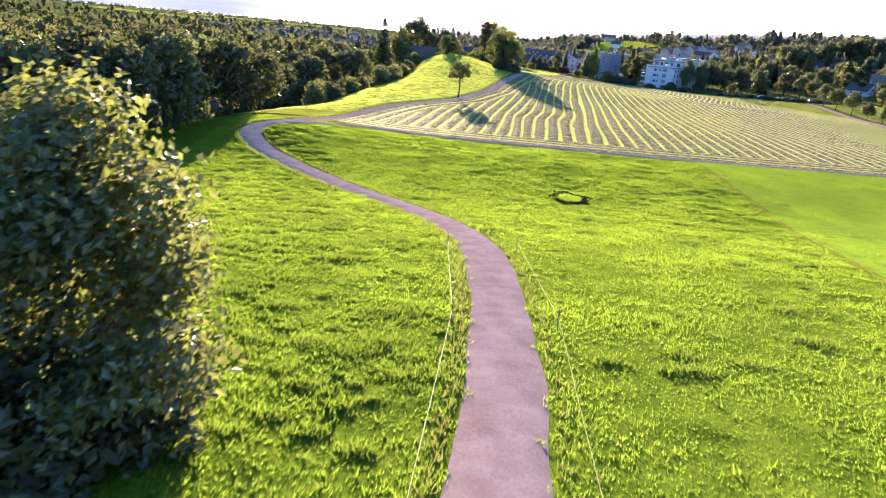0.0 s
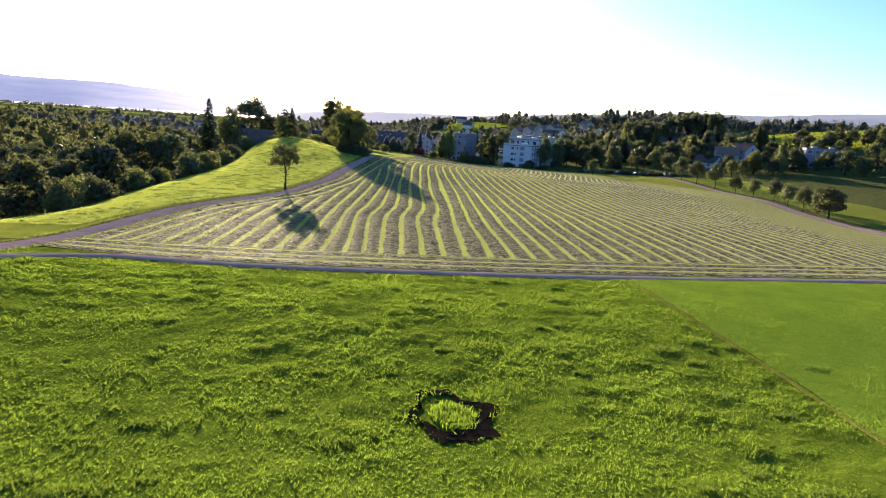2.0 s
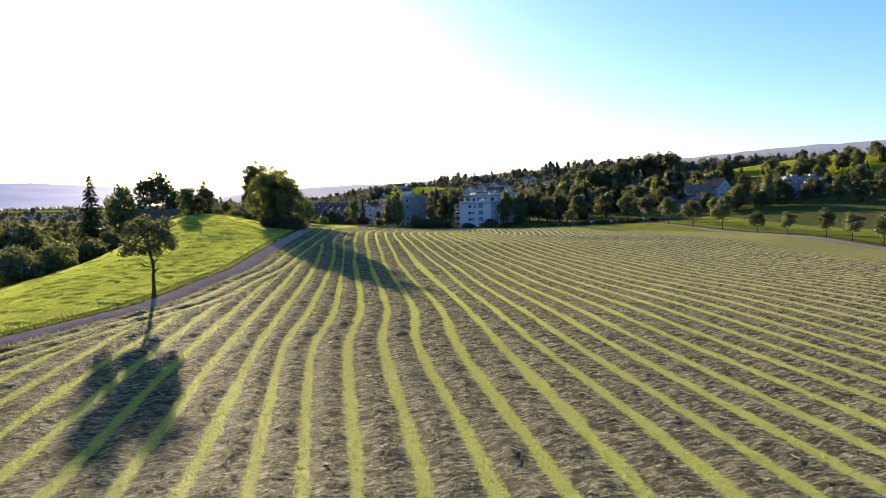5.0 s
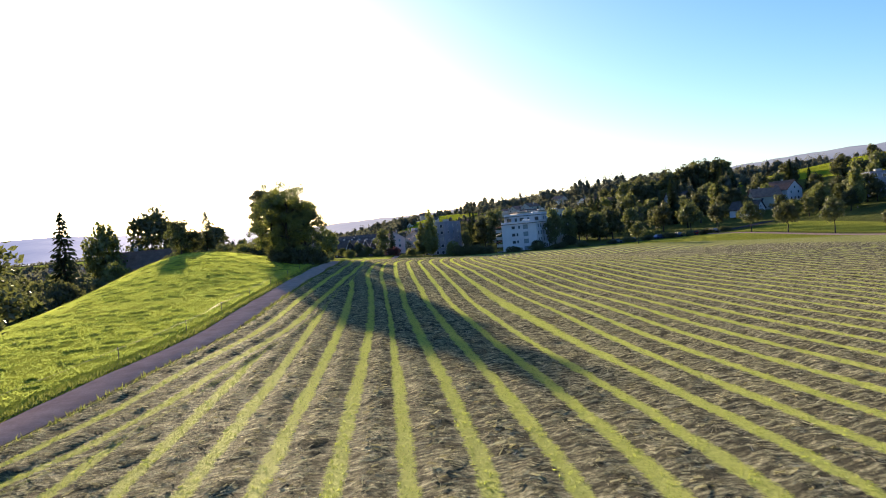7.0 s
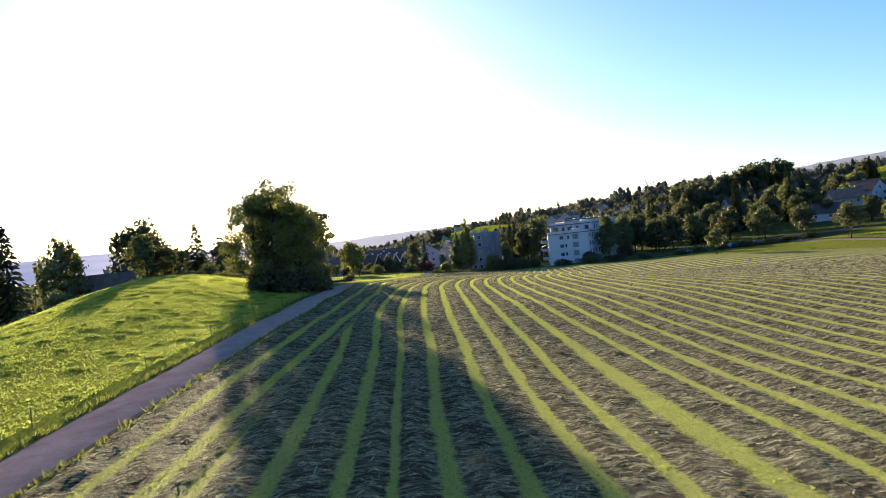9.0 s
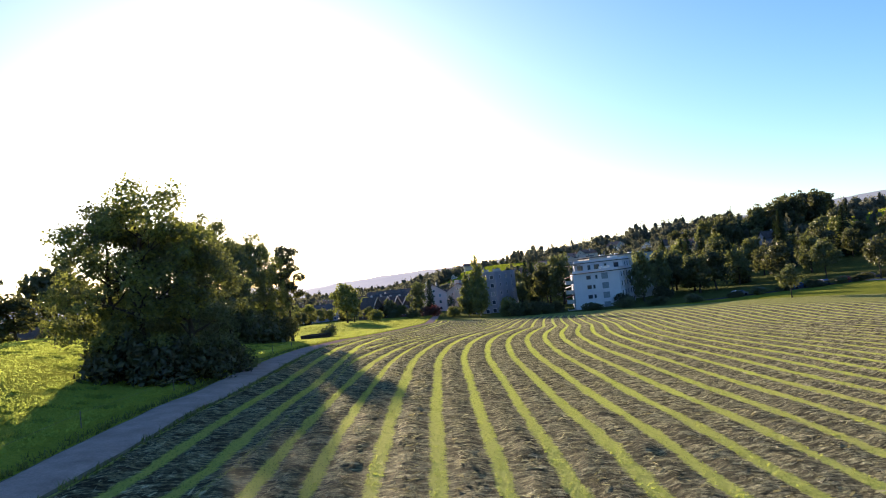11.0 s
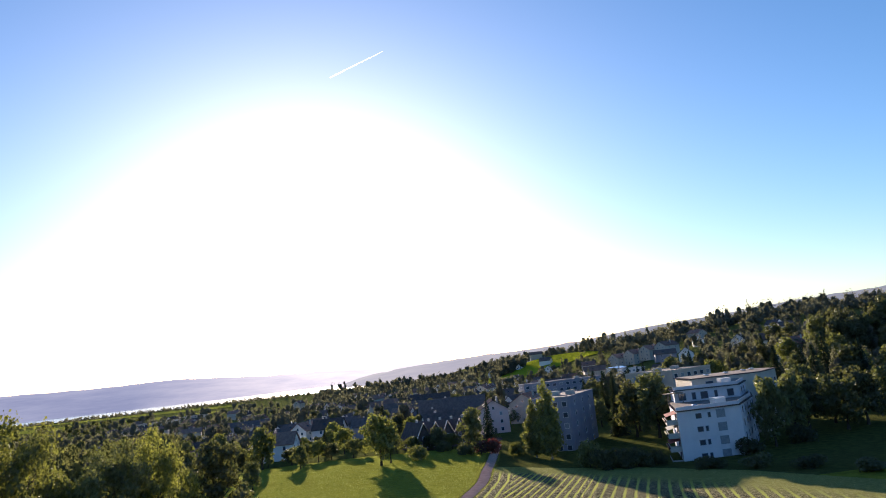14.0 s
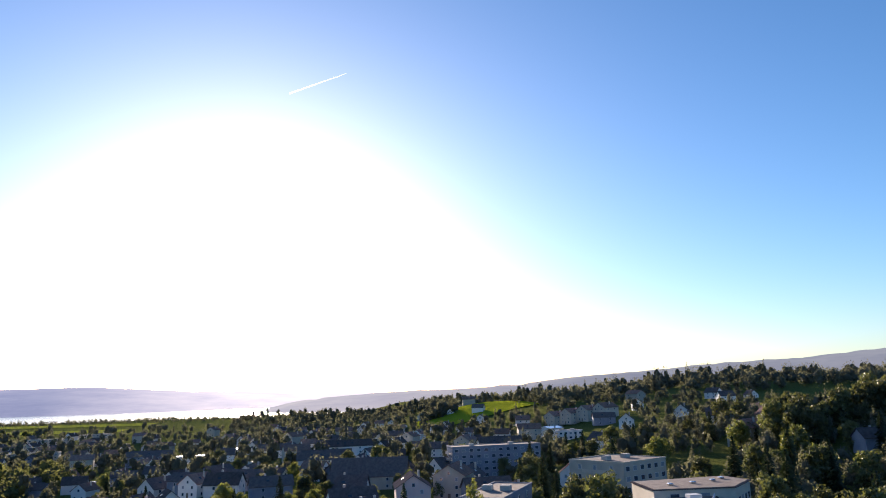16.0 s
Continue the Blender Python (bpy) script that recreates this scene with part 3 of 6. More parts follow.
def lane_at(x, y):
    """Counts the lanes of stubble across the field: whole numbers in the middle of a lane, halves in the middle of a row."""
    near = [np.interp(y + d, LANE_Y, LANE_X) for d in (-6, -3, 0, 3, 6)]
    u = x - (near[0] + near[4] + 2 * (near[1] + near[3]) + 3 * near[2]) / 9 - 17.4
    u = u - 0.05 * np.clip((-7 - u) / 12, 0, 1.5) * np.interp(y, LANE_Y, LANE_X)
    ph = u / PERIOD + 0.12 * np.sin(y * 0.045) + 0.42 * (1 - S(116, 130, y)) * S(8, 12, x) * (1 - 0.75 * S(18, 23, x))
    drift = np.interp(y, [126, 133, 140, 146, 152, 160, 168, 176, 184, 192, 200, 212, 222, 232, 260, 300], [0, 0.05, 0.15, 0.3, 0.42, 0.52, 0.55, 0.45, 0.3, 0.18, 0.12, 0.2, 0.27, 0.36, 0.4, 0.3])
    ph = ph + drift * S(-5, -3.8, ph) * (1 - S(0, 1.5, ph) * (1 - S(200, 212, y)))
    low, side = y - lower_y(x) - 1.4, x - upper_x(y) - 1.5
    return np.where(low < 6.2, low / PERIOD + 0.1, np.where(side < 4.6, side / PERIOD + 0.1, ph))


def field_end(y):
    """Where the rows stop towards the houses."""
    return np.interp(y, [235, 300, 330, 352, 372, 392], [134, 120, 109, 101, 88, 62])


def build_field():
    ys = np.arange(86.0, 392.0, 0.62)
    nx = 300
    b, a = np.meshgrid(ys, np.linspace(0, 1, nx) ** 1.25, indexing="ij")
    L = upper_x(b) + 1.5
    R = avenue_x(b) - 4.6
    R = np.minimum(R, field_end(b))
    X = L + (R - L) * a
    Y = b + (lower_y(X) + 1.4 - 86.0) * (1 - S(86, 112, b))
    lane = lane_at(X, Y)
    faint = np.clip(np.maximum(S(100, 160, X - 0.25 * (Y - 95)) * 0.5, S(0, 1, (22 - (R - X)) / 12)), 0, 1)
    ph = lane - np.floor(lane)
    row = S(0.30, 0.05, np.abs(ph - 0.5))
    lump = np.array([[noise.noise((x * 0.8, y * 0.75, 0.0)) + 0.4 * noise.noise((x * 1.9, y * 1.5, 7.0)) for x, y in zip(rx, ry)] for rx, ry in zip(X[:, ::2], Y[:, ::2])])
    lump = np.repeat(lump, 2, axis=1)[:, :nx]
    Z = H(X, Y) + 0.07 + row * np.maximum(0.0, 0.09 + 0.15 * lump * (0.35 + 0.65 * S(5, 14, Y - lower_y(X)))) * (1 - 0.7 * faint)
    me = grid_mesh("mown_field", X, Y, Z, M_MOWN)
    for key, val in (("lane", lane), ("faint", faint)):
        me.attributes.new(key, "FLOAT", "POINT").data.foreach_set("value", val.ravel().astype(np.float32))
    return tagged(new("mown_field", me), "mown hay field with pale stubble lanes between rows of cut grass", "hay field", kind="structure")


build_field()
sheet("bank_meadow", 236, 338, lambda y: np.minimum(avenue_x(y) - 4.7, field_end(y) - 0.3), lambda y: avenue_x(y) - 4.3, 40, 60, 0.06, M_ROADSIDE, "uncut green bank between the hay field and the lane", "meadow")


# ---- grass and hay ----
def tufts(name, pts, heights, width, blades, material, label, cat, rng, lean=0.35, lift=0.03):
    """Many small tussocks, a few blades each, in one mesh."""
    n = len(pts) * blades
    P = np.repeat(np.asarray(pts), blades, axis=0)
    hh = np.repeat(heights, blades) * rng.uniform(0.6, 1.15, n)
    ang = rng.uniform(0, 2 * np.pi, n)
    off = rng.normal(0, 0.12, (n, 2)) * np.repeat(heights, blades)[:, None] * 2
    bx, by = P[:, 0] + off[:, 0], P[:, 1] + off[:, 1]
    bz = H(bx, by) + (np.repeat(lift, blades) if isinstance(lift, np.ndarray) else lift)
    w = width * rng.uniform(0.6, 1.4, n)
    dx, dy = np.cos(ang) * w, np.sin(ang) * w
    lx, ly = rng.normal(0, lean, n) * hh, rng.normal(0, lean, n) * hh
    v = np.empty((n, 3, 3), np.float32)
    v[:, 0] = np.stack([bx - dx, by - dy, bz], 1)
    v[:, 1] = np.stack([bx + dx, by + dy, bz], 1)
    v[:, 2] = np.stack([bx + lx, by + ly, bz + hh], 1)
    me = mesh_quads(name, v.reshape(-1, 3), np.arange(n * 3).reshape(n, 3), material)
    return tagged(new(name, me), label, cat, kind="stuff")


def clear_of(line, pts, gap):
    L = np.array([(q[0], q[1]) for q in line])[::2]
    keep = np.ones(len(pts), bool)
    for s in range(0, len(pts), 4000):
        d = np.min(np.hypot(pts[s:s + 4000, None, 0] - L[None, :, 0], pts[s:s + 4000, None, 1] - L[None, :, 1]), axis=1)
        keep[s:s + 4000] = d > gap
    return keep


rng = np.random.default_rng(4)


def clumpy(n, x0, x1, y0, y1, scale, power):
    p = np.stack([rng.uniform(x0, x1, n), rng.uniform(y0, y1, n)], 1)
    k = np.array([0.5 + 0.5 * noise.noise((a * scale, b * scale, 3.0)) for a, b in p])
    return p[rng.uniform(0, 1, n) < np.clip(k, 0, 1) ** power], k


p, _ = clumpy(520000, -26, 62, 4, 85.2, 0.35, 0.55)
p = p[(np.abs(p[:, 0] - 4) < 12 + 0.62 * p[:, 1]) & (rng.uniform(0, 1, len(p)) < np.clip(1.1 - 0.55 * S(20, 60, p[:, 0]), 0, 1))]
p = p[(p[:, 0] < crop_x(p[:, 1])) | (rng.uniform(0, 1, len(p)) < 0.75)]
p = p[clear_of(main_line[:160], p, 1.35)]
p = p[(p[:, 1] < lower_y(p[:, 0]) - 1.2) & (np.hypot((p[:, 0] - HOLE[0]) / 1.6, (p[:, 1] - HOLE[1]) / 2.4) > 1)]
tall = 0.06 + 0.10 * np.array([max(0.0, noise.noise((a * 0.22, b * 0.22, 9.0)) + 0.35) for a, b in p])
tufts("meadow_grass", p, tall, 0.0155, 3, M_BLADES, "tussocky bright green meadow grass", "grass", rng, 0.5, np.where(p[:, 0] < crop_x(p[:, 1]), 0.05 + hummocks(p[:, 0], p[:, 1]), 0.14))
p, _ = clumpy(400000, -26, 26, 100, 262, 0.3, 0.5)
p = p[(p[:, 0] < upper_x(p[:, 1]) - 2.2) & (p[:, 0] > crest_x(p[:, 1]) - 8)]
tufts("pasture_grass", p, rng.uniform(0.04, 0.1, len(p)), 0.017, 3, M_PBLADES, "short yellow-green pasture tussocks", "grass", rng, 0.4, 0.26)
# darker uneaten tussocks scattered over the pasture
sites, _ = clumpy(6000, -26, 26, 100, 270, 0.12, 1.8)
sites = sites[(sites[:, 0] < upper_x(sites[:, 1]) - 3.0) & (sites[:, 0] > crest_x(sites[:, 1]) - 6)]
size = rng.uniform(0.08, 0.36, len(sites)) * rng.uniform(0.5, 1.0, len(sites))
count = (20 + 240 * size).astype(int)
p = np.repeat(sites, count, axis=0) + rng.normal(0, 1, (count.sum(), 2)) * np.repeat(size, count)[:, None] * (1.7, 0.9)
p = p[p[:, 0] < upper_x(p[:, 1]) - 2.4]
tufts("pasture_tussocks", p, rng.uniform(0.10, 0.24, len(p)), 0.028, 3, M_TUSSOCK, "scattered darker green tussocks on the pasture", "grass", rng, 0.5, 0.24)
p, _ = clumpy(110000, -8, 66, 262, 441, 0.3, 0.8)
p = p[(p[:, 0] < upper_x(p[:, 1]) - 2.0) & ((p[:, 1] > 336) | (p[:, 0] > crest_x(p[:, 1]) - 8))]
tufts("lower_pasture_grass", p, rng.uniform(0.08, 0.18, len(p)), 0.035, 2, M_LBLADES, "short yellow-green tussocks on the lower pasture", "grass", rng, 0.4, np.where(p[:, 1] < 335, 0.24, 0.05))
p, _ = clumpy(130000, -19, 22, 3, 64, 0.45, 4.6)
p = p[clear_of(main_line[:160], p, 1.7)]
p = p[(p[:, 0] < 0) | (rng.uniform(0, 1, len(p)) < 0.3)]
tufts("weed_clumps", p, rng.uniform(0.12, 0.3, len(p)), 0.035, 3, M_WEED, "clumps of darker coarse weeds in the meadow", "weeds", rng, 0.5, 0.08)
# coarse tussocks in the meadow, thick beside the track's start and thin elsewhere
sites, _ = clumpy(7000, -20, 34, 4, 84, 0.16, 1.6)
sites = sites[(sites[:, 0] < np.interp(sites[:, 1], [4, 40, 70], [1, -1, -14])) | (rng.uniform(0, 1, len(sites)) < 0.1)]
sites = sites[clear_of(main_line[:160], sites, 2.1) & (sites[:, 1] < lower_y(sites[:, 0]) - 2) & (np.hypot(sites[:, 0] - HOLE[0], sites[:, 1] - HOLE[1]) > 3.5)]
size = rng.uniform(0.1, 0.42, len(sites)) * rng.uniform(0.5, 1.0, len(sites))
count = (18 + 260 * size).astype(int)
p = np.repeat(sites, count, axis=0) + rng.normal(0, 1, (count.sum(), 2)) * np.repeat(size, count)[:, None] * (1.3, 0.9)
tufts("meadow_tussocks", p, np.repeat(0.12 + 0.45 * size, count) * rng.uniform(0.6, 1.1, len(p)), 0.03, 3, M_WEED, "scattered coarse tussocks in the uncut meadow", "grass", rng, 0.5, 0.07)
edge = []
for q, d in zip(main_line[30:-1], np.diff(np.array([(v[0], v[1]) for v in main_line[30:]]), axis=0)):
    nrm = np.array((d[1], -d[0])) / np.hypot(*d)
    for side, count in ((-1, 15), (1, 6)):
        for _ in range(count):
            edge.append(np.array((q[0], q[1])) + nrm * side * (1.3 + abs(rng.normal(0, 0.28))) + rng.normal(0, 0.4) * d)
for q in low_line[4:]:
    for _ in range(7):
        edge.append(np.array((q[0] + rng.uniform(-0.5, 0.5), q[1] - 1.1 - abs(rng.normal(0, 0.2)))))
edge = np.array(edge)
tufts("verge_grass", edge, rng.uniform(0.1, 0.36, len(edge)), 0.03, 4, M_VERGE, "taller dark verge grass along the tracks", "grass", rng)
p = np.stack([rng.uniform(-12, 70, 420000), rng.uniform(88, 270, 420000) ], 1)
p = p[(p[:, 0] > upper_x(p[:, 1]) + 1.6) & (p[:, 0] < 40 + 0.33 * (p[:, 1] - 88)) & (p[:, 1] > lower_y(p[:, 0]) + 1.5)]
lane = lane_at(p[:, 0], p[:, 1])
p = p[np.abs(lane - np.floor(lane) - 0.5) > 0.36]
tufts("stubble_grass", p, rng.uniform(0.04, 0.09, len(p)), 0.015, 3, M_STUBBLE, "short pale green stubble in the mown lanes", "grass", rng, 0.4, 0.06)
# loose hay on the rows of cut grass
p = np.stack([rng.uniform(-12, 75, 850000), rng.uniform(88, 310, 850000)], 1)
p = p[(p[:, 0] > upper_x(p[:, 1]) + 1.8) & (p[:, 0] < 16 + 0.33 * (p[:, 1] - 88) + 32) & (p[:, 1] > lower_y(p[:, 0]) + 1.6)]
lane = lane_at(p[:, 0], p[:, 1])
p = p[np.abs(lane - np.floor(lane) - 0.5) < 0.27 * rng.uniform(0.5, 1.1, len(p))]
p = p[(p[:, 1] > lower_y(p[:, 0]) + 8) | (rng.uniform(0, 1, len(p)) < 0.4)]
k = np.array([noise.noise((a * 0.8, b * 0.8, 5.0)) for a, b in p])
p = p[k > rng.uniform(-0.7, 0.5, len(p))]


def strands(name, pts, material, label, rng):
    """Loose stalks lying mostly across the rows, some of them sticking up."""
    n = len(pts)
    L = rng.uniform(0.04, 0.15, n)
    a = rng.normal(0, 0.8, n)
    d = np.stack([np.cos(a), np.sin(a), rng.normal(0, 0.22, n)], 1) * L[:, None]
    w = rng.uniform(0.006, 0.015, n)[:, None] * np.stack([-np.sin(a), np.cos(a), rng.normal(0.3, 0.7, n)], 1)
    c = np.stack([pts[:, 0], pts[:, 1], H(pts[:, 0], pts[:, 1]) + 0.15 + rng.uniform(0, 0.08, n)], 1)
    v = np.stack([c - d - w, c + d * 0.9 - w * 0.3, c + d + w, c - d * 0.8 + w], 1)
    me = mesh_quads(name, v.reshape(-1, 3), np.arange(n * 4).reshape(n, 4), material)
    return tagged(new(name, me), label, "hay", kind="stuff")


strands("loose_hay", p, M_HAY, "loose stalks of drying cut grass lying on the rows", rng)


# ---- the worn hollow in the meadow ----
def hollow():
    verts, faces = [], []
    rings, segs = 7, 40
    for i in range(rings):
        for k in range(segs):
            t = 2 * math.pi * k / segs
            r = 1.0 - (0.34 + 0.2 * math.sin(t + 2.4)) * (1 - i / (rings - 1))
            wob = 1 + 0.45 * noise.noise((math.cos(t) * 1.6, math.sin(t) * 1.6, 2.0)) + 0.16 * noise.noise((math.cos(t) * 5, math.sin(t) * 5, i * 0.7))
            x, y = HOLE[0] + 1.8 * r * wob * math.cos(t), HOLE[1] + 2.55 * r * wob * math.sin(t)
            verts.append((x, y, hz(x, y) + 0.13 + 0.10 * math.sin(math.pi * i / (rings - 1)) * noise.noise((x * 2, y * 2, 0))))
    for i in range(rings - 1):
        for k in range(segs):
            k2 = (k + 1) % segs
            faces.append((i * segs + k, (i + 1) * segs + k, (i + 1) * segs + k2, i * segs + k2))
    ob = new("bare_hollow", mesh_from("bare_hollow", verts, faces, M_SOIL, True))
    tagged(ob, "ring of bare dark soil round a grassy tussock in the meadow", "bare soil", kind="structure")


hollow()
t = rng.uniform(0, 2 * np.pi, 500)
r = np.sqrt(rng.uniform(0, 1, 500)) * 0.62
p = np.stack([HOLE[0] + 1.5 * r * np.cos(t), HOLE[1] + 2.3 * r * np.sin(t)], 1)
tufts("mound_grass", p, rng.uniform(0.12, 0.32, len(p)), 0.04, 4, M_BLADES, "grassy tussock inside a ring of bare soil", "grass", rng)


# ---- trees ----
def leaf_cloud(name, blobs, count, size, material, seed, droop=0.0, inner=0.25, spread=0.14):
    """Crown of many small folded leaf sprays on uneven clumps, with gaps between them. Blobs: x, y, z, rx, rz."""
    g = np.random.default_rng(seed)
    B = np.array(blobs, float)
    wgt = B[:, 3] * B[:, 3] + B[:, 3] * B[:, 4]
    which = g.choice(len(B), count, p=wgt / wgt.sum())
    d = g.normal(0, 1, (count, 3))
    d /= np.linalg.norm(d, axis=1)[:, None]
    rad = np.where(g.uniform(0, 1, count) < inner, g.uniform(0.3, 0.85, count), g.normal(0.93, spread, count))
    lump = np.array([noise.noise((v[0] * 2.2 + w, v[1] * 2.2, v[2] * 2.2)) for v, w in zip(d, which * 3.7)])
    rad *= 1 + 0.22 * lump
    c = B[which, :3] + d * rad[:, None] * np.stack([B[which, 3], B[which, 3], B[which, 4]], 1)
    nrm = d * 0.7 + g.normal(0, 0.6, (count, 3))
    nrm[:, 2] += 0.25
    nrm /= np.linalg.norm(nrm, axis=1)[:, None]
    a = np.cross(nrm, g.normal(0, 1, (count, 3)))
    a /= np.linalg.norm(a, axis=1)[:, None] + 1e-9
    a[:, 2] -= droop
    b = np.cross(nrm, a)
    s = size * g.uniform(0.6, 1.35, count)[:, None]
    fold = nrm * s * 0.22
    v = np.empty((count, 4, 3), np.float32)
    v[:, 0], v[:, 1], v[:, 2], v[:, 3] = c - a * s, c + b * s * 0.62 - fold, c + a * s, c - b * s * 0.62 - fold
    return mesh_quads(name, v.reshape(-1, 3), np.arange(count * 4).reshape(count, 4), material)


def trunk_mesh(name, height, radius, limbs, seed, material, reach=0.35, lean=0.0, sides=7, low=0.3):
    g = random.Random(seed)
    verts, faces = [], []
    pts = [(lean * height * (i / 6) ** 2 + g.uniform(-0.04, 0.04) * height * (i > 0) * 0.5, g.uniform(-0.02, 0.02) * height * (i > 0), height * i / 6) for i in range(7)]
    tube(verts, faces, pts, [radius * (1.35 if i == 0 else 1 - 0.13 * i) for i in range(7)], sides)
    for _ in range(limbs):
        k = g.uniform(low, 0.92)
        i = min(5, int(k * 6))
        p = Vector(pts[i]).lerp(Vector(pts[i + 1]), k * 6 - i)
        a = g.uniform(0, 2 * math.pi)
        ln = height * reach * g.uniform(0.6, 1.1) * (1.2 - 0.6 * k)
        out = Vector((math.cos(a), math.sin(a), g.uniform(0.35, 0.9))).normalized()
        q = p + out * ln * 0.5
        e = q + (out + Vector((0, 0, 0.25))).normalized() * ln * 0.5
        r = radius * (1 - 0.75 * k) * 0.55
        tube(verts, faces, [p, q, e], [r, r * 0.6, r * 0.2], 5)
        for _ in range(2):
            o2 = (out + Vector((g.uniform(-1, 1), g.uniform(-1, 1), g.uniform(-0.2, 0.7)))).normalized()
            tube(verts, faces, [q, q + o2 * ln * 0.4], [r * 0.45, r * 0.12], 4)
    return mesh_from(name, verts, faces, material, True)


def clumps(n, R, zc, rz, seed, blob=0.42, flat=0.85):
    """Clump centres through an uneven crown, some reaching out past the others."""
    g = random.Random(seed)
    out = [(0, 0, zc - 0.1 * rz, R * 0.5, rz * 0.55)]
    for i in range(n):
        z = -0.92 + 1.9 * (i + 0.5) / n
        a = i * 2.39996 + g.uniform(-0.7, 0.7)
        s = math.sqrt(max(0.03, 1 - z * z)) * (1 - 0.15 * z)
        k = g.uniform(0.5, 0.98 if z < 0.4 else 0.86)
        br = R * blob * g.uniform(0.8 if z > 0.4 else 0.5, 1.25)
        out.append((R * k * s * math.cos(a), R * k * s * math.sin(a), zc + rz * k * z, br, br * flat * g.uniform(0.7, 1.2)))
    return out


class Kind:
    """A kind of tree: its two meshes, shared by all trees of the kind."""

    def __init__(self, name, trunk, crown, label, cat):
        self.name, self.trunk, self.crown, self.label, self.cat = name, trunk, crown, label, cat

    def put(self, x, y, height_scale=1.0, width_scale=None, turn=0.0, group="", label="", z=None):
        w = width_scale or height_scale
        root = new(self.name)
        root.empty_display_size = 0.5
        root.matrix_world = Matrix.Translation((x, y, (hz(x, y) if z is None else z) - 0.05)) @ Matrix.Rotation(turn, 4, "Z") @ Matrix.Diagonal((w, w, height_scale, 1))
        tagged(root, label or self.label, self.cat, group)
        if self.trunk:
            part("stem" if self.name == "bush" else "trunk", self.trunk, None, root)
        part("crown", self.crown, None, root)
        return root


def spruce_crown(name, height, radius, tiers, seed, material, per=70, size=0.5):
    g = np.random.default_rng(seed)
    vs = []
    for t in range(tiers):
        z = height * (0.06 + 0.92 * t / tiers)
        r = radius * (1 - t / tiers) ** 0.85 * g.uniform(0.8, 1.15) + 0.12
        n = int(per * (0.35 + (1 - t / tiers)))
        a = g.uniform(0, 2 * np.pi, n)
        k = g.uniform(0.15, 1.0, n) ** 0.6 * (1 + 0.25 * np.sin(a * 5 + t * 2.1))
        rr = r * k
        c = np.stack([np.cos(a) * rr, np.sin(a) * rr, z - 0.42 * rr + g.normal(0, 0.12, n)], 1)
        out = np.stack([np.cos(a), np.sin(a), np.full(n, -0.45)], 1)
        sd = np.stack([-np.sin(a), np.cos(a), g.normal(0, 0.35, n)], 1)
        s = size * g.uniform(0.6, 1.3, n)[:, None] * (0.5 + 0.5 * (1 - t / tiers))
        v = np.empty((n, 4, 3), np.float32)
        v[:, 0], v[:, 1], v[:, 2], v[:, 3] = c - out * s, c + sd * s * 0.45 + (0, 0, 0.06), c + out * s, c - sd * s * 0.45 - (0, 0, 0.1)
        vs.append(v)
    v = np.concatenate(vs)
    return mesh_quads(name, v.reshape(-1, 3), np.arange(len(v) * 4).reshape(-1, 4), material)


BROAD = [Kind("broadleaf_tree", trunk_mesh("broad_trunk", 9, 0.32, 9, 10 + i, M_BARK), leaf_cloud("broad_crown", clumps(32, 4.7, 7.3, 6.2, 20 + i, 0.30), 2200, 0.44, (M_LEAF, M_LEAF_LIGHT, M_LEAF_DARK)[i], 30 + i, 0.1, 0.3),
               ("full green broadleaf tree with a rounded crown", "light green broadleaf tree with a loose crown", "dark green broadleaf tree with a dense crown")[i], "tree") for i in range(3)]
SPRUCE = [Kind("spruce_tree", trunk_mesh("spruce_trunk", 14, 0.28, 0, 40 + i, M_BARK), spruce_crown("spruce_crown", 15.2, 3.2 + 0.5 * i, 26, 41 + i, M_NEEDLE, 90, 0.55), "tall dark spruce with hanging branches", "conifer") for i in range(2)]
YOUNG = [Kind("avenue_tree", trunk_mesh("young_trunk", 4.6, 0.13, 7, 50 + i, M_BARK, 0.3), leaf_cloud("young_crown", clumps(14, 2.3, 4.5, 2.5, 60 + i, 0.42), 2300, 0.21, (M_LEAF_DARK, M_LEAF)[i], 70 + i), "young round-crowned tree on a thin trunk", "tree") for i in range(2)]
BIRCH = Kind("birch_tree", trunk_mesh("birch_trunk", 16, 0.22, 12, 80, M_BIRCHBARK, 0.2), leaf_cloud("birch_crown", [(0.5 * math.sin(i * 2.1), 0.5 * math.cos(i * 1.7), 2.5 + i * 1.35, 3.6 * (1 - (i / 13.5) ** 1.5) * (0.55 + 0.45 * min(1, (i + 1) / 4)), 1.5) for i in range(13)], 5200, 0.32, M_LEAF_LIGHT, 81, 0.5, 0.4), "tall drooping light green birch", "birch")
BUSH = [Kind("bush", trunk_mesh("bush_stems", 1.5, 0.06, 9, 190 + i, M_BARK, 0.6, 0.05, 5, 0.05), leaf_cloud("bush_crown", [(b[0], b[1], max(0.5, b[2]), b[3], b[4]) for b in clumps(9, 1.7, 1.2, 1.2, 90 + i, 0.5)], 1700, 0.17, (M_LEAF, M_LEAF_LIGHT, M_LEAF_DARK, M_RED)[i], 95 + i), ("leafy mid-green garden bush", "loose light green leafy bush", "dense dark green leafy bush", "rounded bush with copper-red leaves")[i], "bush") for i in range(4)]
